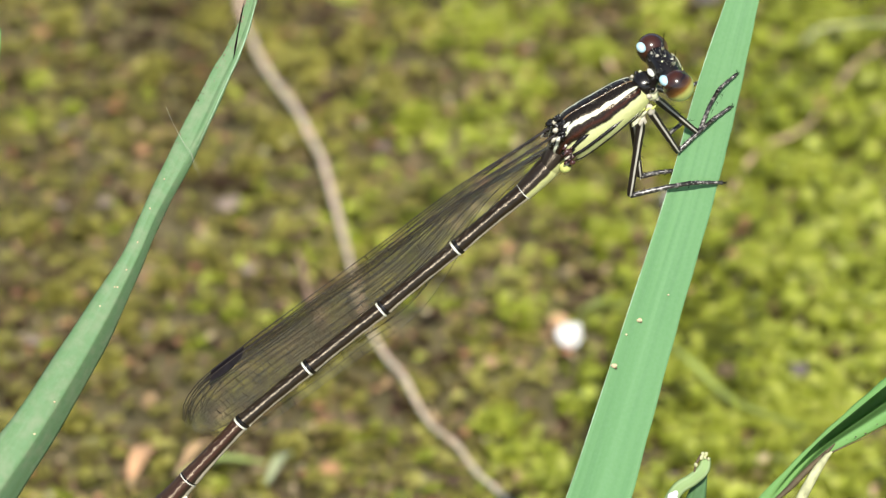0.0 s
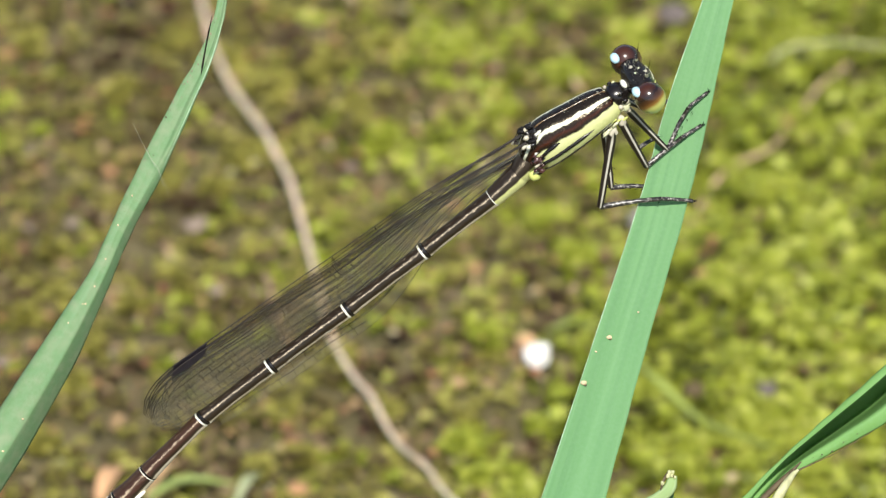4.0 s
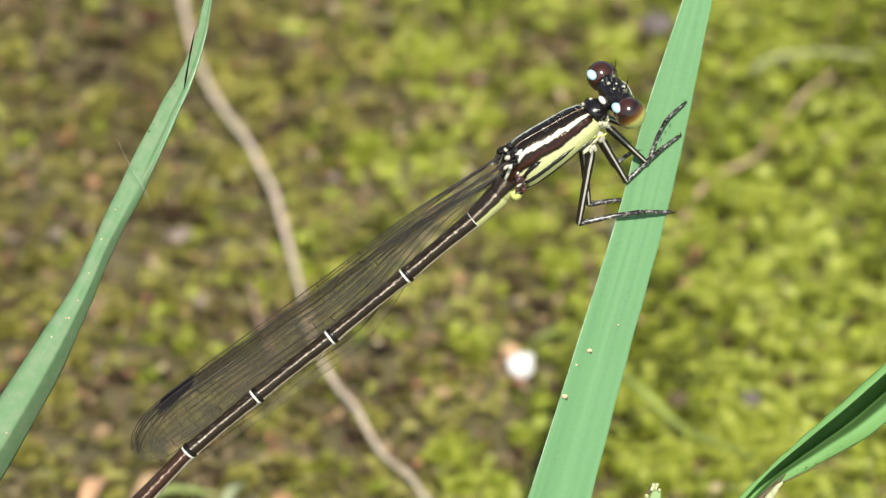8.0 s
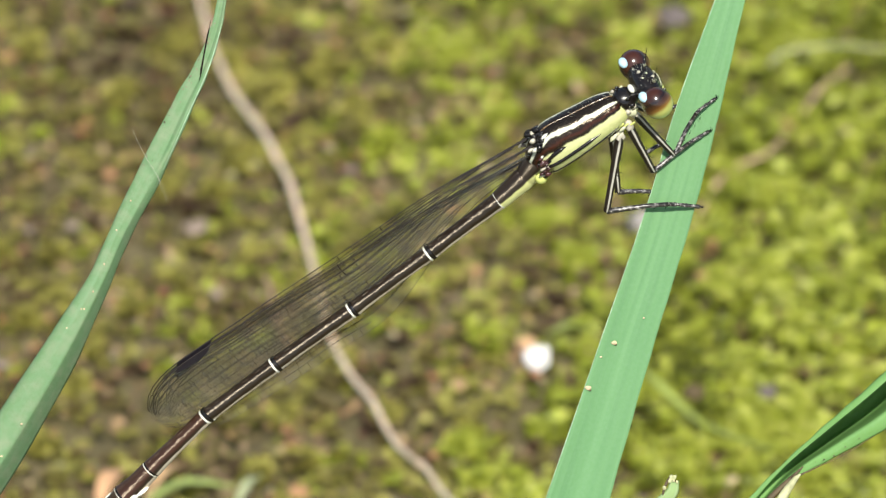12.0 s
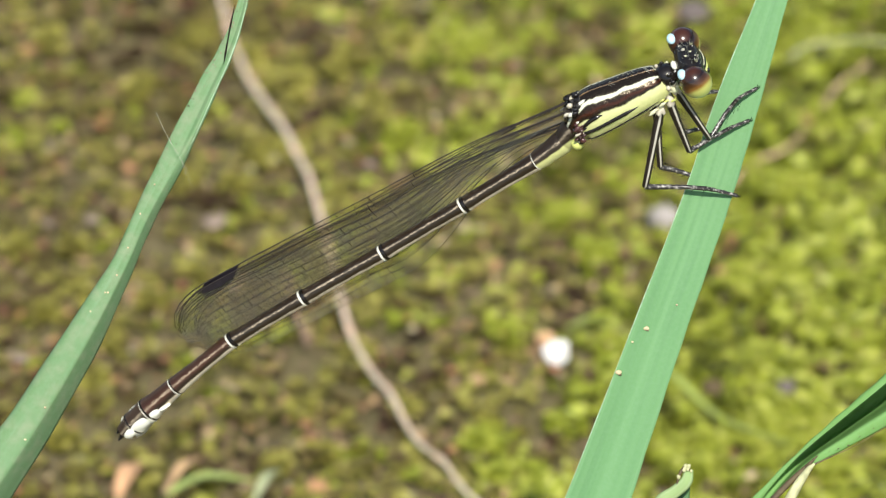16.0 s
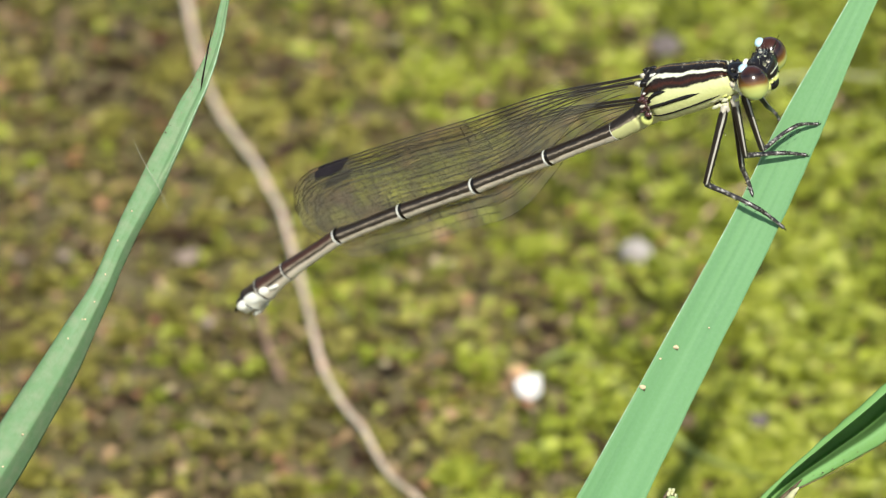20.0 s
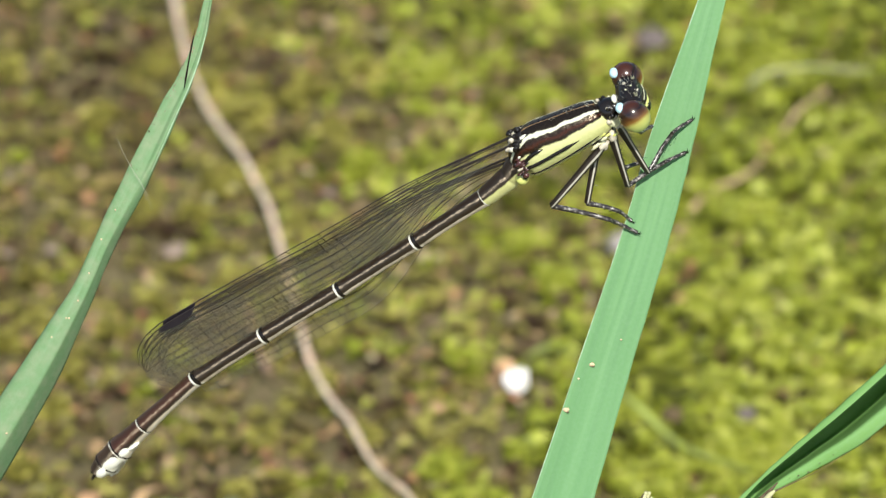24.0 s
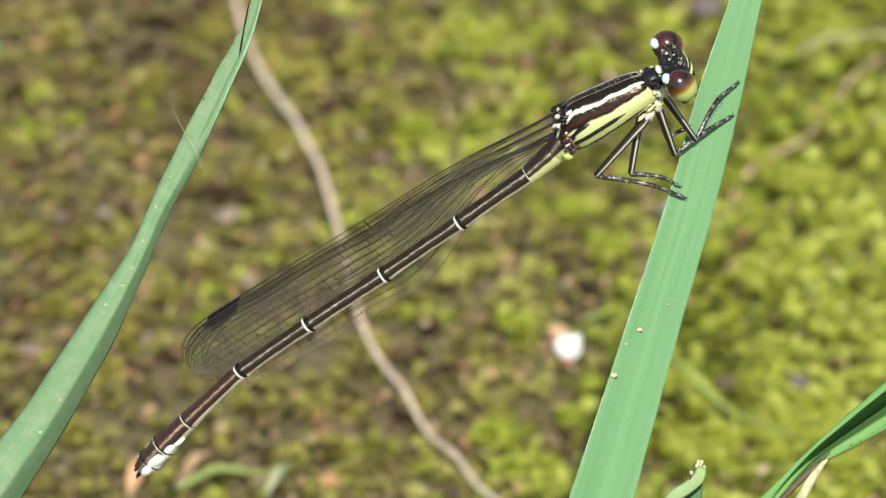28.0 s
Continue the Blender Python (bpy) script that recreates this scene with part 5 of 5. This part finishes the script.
def wing(base, tip, tilt, seed, shift, mark):
    """One folded wing: base and tip of its front edge, and the tilt of its blade from the upright. Veins are threads on the membrane."""
    rnd = random.Random(seed)
    base, tip = np.array(base, float), np.array(tip, float)
    along = tip - base
    L = np.linalg.norm(along)
    along /= L
    down = np.array((0.0, math.sin(radians(tilt)), -math.cos(radians(tilt))))
    down -= along * down.dot(along)
    down /= np.linalg.norm(down)
    nrm = np.cross(along, down)

    def full(s):
        grow = min(1.0, max(0.0, (s - 0.05) / 0.47))
        return 0.55 + 4.4 * (grow * grow * (3 - 2 * grow))

    def close(s):
        return max(0.0, 1 - ((s - 0.84) / 0.1605) ** 2.8) ** 0.5 if s > 0.84 else 1.0

    def chord(s):
        return full(s) * close(s)

    def front(s):
        return -0.35 * math.sin(math.pi * s) - 0.30 * math.exp(-((s - 0.24) / 0.15) ** 2) + 0.58 * full(s) * (1 - close(s))

    def spot(s, c, lift=0.0):
        s = min(max(s, 0.0), 1.0)
        d = front(s) + c * chord(s)
        return base + along * L * s + down * d + nrm * (0.10 * math.sin(7 * c + 9 * s) * c + lift)

    ns, nc = 44, 8
    verts, faces = [], []
    for i in range(ns + 1):
        for k in range(nc + 1):
            verts.append(spot(i / ns, k / nc) * MM)
    w = nc + 1
    for i in range(ns):
        for k in range(nc):
            faces.append((i * w + k, i * w + k + 1, (i + 1) * w + k + 1, (i + 1) * w + k))
    ob = part("wing", mesh_of("wing", verts, faces, "membrane"), fly, "clear smoky wing folded along the back")
    rows = [0.0, 0.07, 0.15, 0.27, 0.38, 0.49, 0.60, 0.70, 0.80, 0.90, 1.0]
    begin = [0.0, 0.0, 0.0, 0.12, 0.04, 0.30, 0.18, 0.40, 0.34, 0.5, 0.06]
    lines = []
    for j, (c, s0) in enumerate(zip(rows, begin)):
        s = np.linspace(s0, 0.995, 46)
        thick = 0.048 if j in (0, 2) else 0.036 if j in (1, 3) else 0.022 if j == 10 else 0.034
        lines.append(([spot(q, c + 0.012 * math.sin(25 * q + j) * (0 < j < 10)) for q in s], np.interp(s, [0, 0.6, 0.75, 0.9, 1], [thick, thick * 0.6, thick * (0.9 if j < 3 else 0.5), thick * (0.8 if j < 3 else 0.45), thick * 0.4])))
    for j in range(len(rows) - 1):
        s = max(begin[j], begin[j + 1]) + 0.01
        s = max(s, 0.16)
        while s < 0.985:
            s += rnd.uniform(0.022, 0.040) * (1.0 if j > 1 else 1.25)
            lines.append(([spot(s, rows[j]), spot(s + rnd.uniform(-0.003, 0.003), rows[j + 1])], 0.0115 if j > 1 else 0.016))
    for s, far in ((0.36 + shift, 0.16), (0.22 + shift, 0.3), (0.47 + shift, 0.3)):
        lines.append(([spot(s + 0.003 * math.sin(3 * q), q * far * 0.8) for q in np.linspace(0, 1, 6)], 0.026))
    v, f = strands(lines)
    part("vein_network", mesh_of("vein_network", v, f, "vein"), ob, "dark network of wing veins")
    # added strip: the darker look of overlapping wings is put into its colour
    verts, faces = [], []
    for i in range(31):
        for k in range(3):
            verts.append(spot(0.30 + 0.50 * i / 30, (0.012 + 0.068 * k) * math.sin(math.pi * (0.06 + 0.88 * i / 30)) ** 0.4, 0.015) * MM)
    for i in range(30):
        for k in range(2):
            faces.append((3 * i + k, 3 * i + k + 1, 3 * i + k + 4, 3 * i + k + 3))
    part("front_band", mesh_of("front_band", verts, faces, "smoky"), ob, "brown strip added for the darkening where wings overlap along the front edge")
    verts, faces = [], []
    for i in range(9):
        for k, lift in ((0.0, 0.03), (0.0, -0.03), (1, 0.03), (1, -0.03)):
            s = mark - 0.01 + 0.085 * i / 8 + 0.010 * k
            verts.append(spot(s, k * (0.095 * math.sin(math.pi * (0.18 + 0.64 * i / 8))), lift) * MM)
    for i in range(8):
        a, b = 4 * i, 4 * i + 4
        faces += [(a, a + 2, b + 2, b), (a + 1, b + 1, b + 3, a + 3), (a, b, b + 1, a + 1), (a + 2, a + 3, b + 3, b + 2)]
    part("wing_mark", mesh_of("wing_mark", verts, faces, "stigma", smooth=False), ob, "dark cell near the wing tip")
    return ob


# seconds, then degrees by which the head nods and turns on its neck
HEAD_TURN = [(0, 0, 0), (19.5, 0, 0), (20.2, 16, 4), (21.5, 14, 4), (23.5, 6, 0), (24.5, 2, 0), (28, 0, 0)]
abdomen()
thorax()
skull = head()
wing((3.4, 0.35, 2.2), (-21.6, 0.75, 4.05), 6, 1, 0.0, 0.80)
wing((2.6, 0.45, 1.0), (-21.2, 0.95, 3.8), 10, 2, -0.03, 0.835)
wing((3.4, -0.30, 2.2), (-21.4, 0.60, 3.95), 1, 3, 0.012, 0.815)
wing((2.6, 0.40, 0.8), (-20.8, 1.35, 3.1), -9, 4, -0.02, 0.85)


# ---- legs: coxa in the body frame, knee and foot in the slanting plane when the wind is slack ----
def sway_matrix(t):
    rows = RIGHT_SWAY
    for a, b in zip(rows, rows[1:]):
        if a[0] <= t <= b[0]:
            k = (t - a[0]) / (b[0] - a[0])
            r = [p + (q - p) * k for p, q in zip(a, b)]
            break
    return Matrix.Translation(at(PERCH_PIVOT[0] + r[1], PERCH_PIVOT[1] + r[2], PERCH_PIVOT[2])) @ LEAN @ Matrix.Rotation(radians(r[3]), 4, "Z") @ (Matrix.Translation(at(*PERCH_PIVOT)) @ LEAN).inverted()


def leg_rows(coxa, stances):
    """Poses of thigh and shin in the body's space at every time of PERCH. Stances: from second, knee, foot (places in the slanting plane)."""
    rest = body_pose(*[r for r in PERCH if r[0] == 17.0][0][1:])
    hip0 = rest @ (Vector(coxa) * MM)
    lf = sum((at(*k) - hip0).length for _, k, f in stances) / len(stances)
    ls = sum((at(*f) - at(*k)).length for _, k, f in stances) / len(stances)
    thigh, shin = [], []
    for row in PERCH:
        t = row[0]
        body = body_pose(*row[1:])
        knee0, foot0 = [(k, f) for s, k, f in stances if t >= s][-1]
        hip = body @ (Vector(coxa) * MM)
        foot = sway_matrix(t) @ at(*foot0)
        pole = at(*knee0) - hip0.lerp(at(*foot0), 0.5)
        line = foot - hip
        d = min(line.length, (lf + ls) * 0.999)
        d = max(d, abs(lf - ls) * 1.001)
        ax = line.normalized()
        side = (pole - pole.dot(ax) * ax).normalized()
        along = (lf * lf - ls * ls + d * d) / (2 * d)
        out = math.sqrt(max(0.0, lf * lf - along * along))
        knee = hip + ax * along + side * out
        inv = body.inverted()
        for rows, a, b in ((thigh, hip, knee), (shin, knee, foot)):
            x = (b - a).normalized()
            z = (side - side.dot(x) * x).normalized()
            y = z.cross(x)
            rows.append((t, inv @ (Matrix.Translation(a) @ Matrix((x, y, z)).transposed().to_4x4())))
    return thigh, shin, lf / MM, ls / MM


def leg(name, coxa, stances, girth, seed, bend):
    girth *= 1.14
    thigh_rows, shin_rows, lf, ls = leg_rows(coxa, stances)
    st = [(0, 0, 0, girth * 0.9, girth), (0.12 * lf, 0, 0, girth * 1.25, girth * 1.3), (0.35 * lf, 0, 0, girth * 1.1, girth * 1.15), (0.85 * lf, 0, 0, girth * 0.9, girth * 0.95), (lf, 0, 0, girth * 0.85, girth * 0.9), (lf * 1.02, 0, 0, girth * 0.4, girth * 0.4)]
    v, f, uv = tube(st, 12)
    femur = part("femur", mesh_of("femur", v, f, "leg", uvs=uv), fly, "black and cream striped thigh")
    v, f = lump(random.Random(seed), girth * 1.25, (0.05, 0, 0), (1.9, 1.0, 1.1))
    part("coxa", mesh_of("coxa", v, f, "hip"), femur, "pale hip joint")
    v, f = strands([([(x, 0, girth * s), (x + 0.15, y, girth * s * 2.2)], (0.014, 0.005)) for x in np.linspace(0.3 * lf, 0.95 * lf, 4) for s, y in ((-1, 0.15), (-1, -0.15))])
    part("spine_row", mesh_of("spine_row", v, f, "black"), femur)
    shank = 0.66 * ls
    g = girth * 0.72
    st = [(0, 0, 0, g * 1.2, g * 1.3), (0.1 * shank, 0, 0, g, g * 1.1), (0.6 * shank, 0, 0.8 * bend, g * 0.85, g * 0.9), (shank, 0, bend, g * 0.9, g * 0.9)]
    v, f, uv = tube(st, 10)
    tibia = part("tibia", mesh_of("tibia", v, f, "shin", uvs=uv), fly, "dark slender shin")
    v, f = strands([([(x, 0, 0.03), (x + 0.18, y * 0.7, -g * 1.9)], (0.014, 0.006)) for x in np.linspace(0.2 * shank, 0.95 * shank, 5) for y in (0.22, -0.22)])
    part("spine_row", mesh_of("spine_row", v, f, "black"), tibia)
    g2 = g * 0.82
    st = [(shank, 0, bend, g2, g2), (shank + 0.25 * (ls - shank), 0, 0.85 * bend, g2 * 1.1, g2 * 1.1), (shank + 0.3 * (ls - shank), 0, 0.8 * bend, g2 * 0.8, g2 * 0.8), (shank + 0.6 * (ls - shank), 0, 0.5 * bend, g2 * 1.1, g2), (shank + 0.65 * (ls - shank), 0, 0.42 * bend, g2 * 0.8, g2 * 0.8), (ls, 0, 0.0, g2, g2)]
    v, f, uv = tube(st, 9)
    tarsus = part("tarsus", mesh_of("tarsus", v, f, "shin", uvs=uv), tibia, "dark flecked jointed foot")
    v, f = strands([([(ls - 0.02, 0, 0), (ls + 0.16, y * 0.7, 0.05), (ls + 0.22, y, -0.08)], np.array((0.045, 0.03, 0.01))) for y in (0.1, -0.1)])
    part("claw", mesh_of("claw", v, f, "black"), tarsus)
    return femur, thigh_rows, tibia, shin_rows


LEG_POINTS = [(10.33, 3.08, -1.30), (14.99, 2.66, -0.55), (8.00, 3.55, -1.60), (12.90, 2.51, -0.35), (10.60, 3.97, -0.60), (13.26, 3.20, 0.30), (10.36, 3.76, -0.90), (12.63, 3.14, -0.30), (12.51, 4.84, -1.00), (15.62, 6.63, -0.35), (13.59, 5.58, -0.90), (16.01, 8.33, -0.35), (12.13, 5.76, -0.60), (13.62, 6.18, 0.30), (13.08, 7.85, -0.80), (14.28, 8.09, 0.30)]
LEGS = [
    leg("hind", (7.2, -0.75, -0.75), [(0.0, LEG_POINTS[0], LEG_POINTS[1]), (20.1, LEG_POINTS[2], LEG_POINTS[3])], 0.17, 1, -0.22),
    leg("hind", (7.2, 0.6, -0.75), [(0.0, LEG_POINTS[4], LEG_POINTS[5]), (20.1, LEG_POINTS[6], LEG_POINTS[7])], 0.16, 2, -0.22),
    leg("middle", (7.9, -0.62, -0.6), [(0.0, LEG_POINTS[8], LEG_POINTS[9])], 0.16, 3, -0.12),
    leg("front", (8.55, -0.5, -0.35), [(0.0, LEG_POINTS[10], LEG_POINTS[11])], 0.15, 4, -0.45),
    leg("middle", (7.9, 0.6, -0.6), [(0.0, LEG_POINTS[12], LEG_POINTS[13])], 0.15, 5, -0.1),
    leg("front", (8.55, 0.5, -0.35), [(0.0, LEG_POINTS[14], LEG_POINTS[15])], 0.14, 6, -0.1),
]


# ---- small things on the ground ----
def tuft(name, place, r, mat, label, category, seed, flat=0.7, lift=0.9, rough=0.35):
    """A knobbly lump on the ground."""
    x, y = place
    v, f = ball(r, r * 0.9, r * flat, 32, 20, (0, 0, r * flat * 0.8))
    out = []
    for p in v:
        q = Vector(p) / (r * MM)
        k = 1 + rough * (noise.noise(q * 1.6 + Vector((seed * 5.0, 0, 0))) + 0.8 * noise.noise(q * 4.1 + Vector((0, seed * 3.0, 0))))
        out.append((p[0] * k, p[1] * k, p[2] * k))
    ob = new(name, mesh_of(name, out, f, mat))
    ob.location = (x * MM, y * MM, rise(x * MM, y * MM) + lift * MM)
    return tagged(ob, label, category)


SPOTS = [(6.81, 70.12, 2.00), (6.10, 71.85, 2.20), (14.20, 88.35, 1.50), (21.67, 67.82, 2.40), (16.74, 110.83, 2.40), (-3.31, 113.20, 0.00), (16.79, 67.85, 2.20)]
tuft("fluff_tuft", SPOTS[0][:2], 0.80, "fluff", "bright white fluffy tuft lying on the moss", "fluff", 1, 1.0, 1.6)
tuft("fluff_tuft", SPOTS[1][:2], 0.55, "orange", "pale orange husk beside the white fluff", "husk", 2, 0.9, 1.7)
tuft("pebble", SPOTS[2][:2], 1.1, "grey_fluff", "pale grey-pink pebble in the moss", "pebble", 3)
tuft("chip", SPOTS[3][:2], 0.6, "dark_chip", "dark purplish chip among the moss", "chip", 4, 0.7, 1.9)
tuft("chip", SPOTS[6][:2], 0.65, "brown_chip", "dark brown bark chip among the moss", "chip", 6, 0.6, 1.7)
tuft("chip", SPOTS[4][:2], 1.0, "dark_chip", "dark purplish chip among the moss", "chip", 5, 0.7, 1.9)


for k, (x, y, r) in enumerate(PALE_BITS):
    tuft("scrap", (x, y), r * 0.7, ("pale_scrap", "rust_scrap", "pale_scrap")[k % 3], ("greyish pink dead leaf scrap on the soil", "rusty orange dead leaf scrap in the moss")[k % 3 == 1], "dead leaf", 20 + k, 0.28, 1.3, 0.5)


def fallen_leaf(pts, w, mat, label, category, z=2.1):
    rows = [(x, y, z + 0.5 * math.sin(i * 2.1), w * math.sin(math.pi * (0.12 + 0.8 * i / (len(pts) - 1))), 12, 8) for i, (x, y) in enumerate(pts)]
    v, f, uv = leaf_strip(rows, 22, 6, 0.12)
    ob = new("fallen_leaf", mesh_of("fallen_leaf", v, f, mat, uvs=uv))
    return tagged(ob, label, category)


fallen_leaf([(-18.33, 56.04), (-17.04, 58.63), (-15.76, 60.69)], 0.42, "tan_leaf", "narrow tan dead leaf on the ground", "dead leaf")
fallen_leaf([(-21.09, 55.75), (-20.46, 58.14), (-19.62, 59.83)], 0.7, "red_leaf", "pinkish brown dead leaf on the ground", "dead leaf")
fallen_leaf([(-18.19, 56.02), (-15.63, 57.47), (-12.58, 58.19)], 0.42, "light_leaf", "short green leaf lying on the moss", "leaf")
fallen_leaf([(-12.49, 55.35), (-11.67, 57.44), (-10.88, 59.26)], 0.4, "pale_leaf", "short pale greyish leaf lying on the moss", "leaf")
fallen_leaf([(12.55, 71.32), (14.49, 68.02), (17.33, 64.81), (21.75, 61.40)], 0.3, "green_leaf", "thin pale green grass leaf flat on the moss", "leaf", 2.2)
fallen_leaf([(7.43, 74.15), (9.47, 74.66), (11.68, 73.84)], 0.4, "green_leaf", "thin green stalk beside white fluff", "leaf")


def motions():
    sway(perch_leaf, PERCH_PIVOT, RIGHT_SWAY)
    sway(left_grass, LEFT_PIVOT, LEFT_SWAY)
    sway(corner_grass, CORNER_PIVOT, CORNER_SWAY)
    sway(green_sprout, SPROUT_PIVOT, CORNER_SWAY)
    walk(skull, [(t, Matrix.Translation(NECK) @ Matrix.Rotation(radians(turn), 4, "Z") @ Matrix.Rotation(radians(nod), 4, "Y") @ Matrix.Translation(-NECK)) for t, nod, turn in HEAD_TURN])
    walk(fly, [(r[0], body_pose(*r[1:])) for r in PERCH])
    for femur, thigh_rows, tibia, shin_rows in LEGS:
        walk(femur, thigh_rows)
        walk(tibia, shin_rows)


motions()
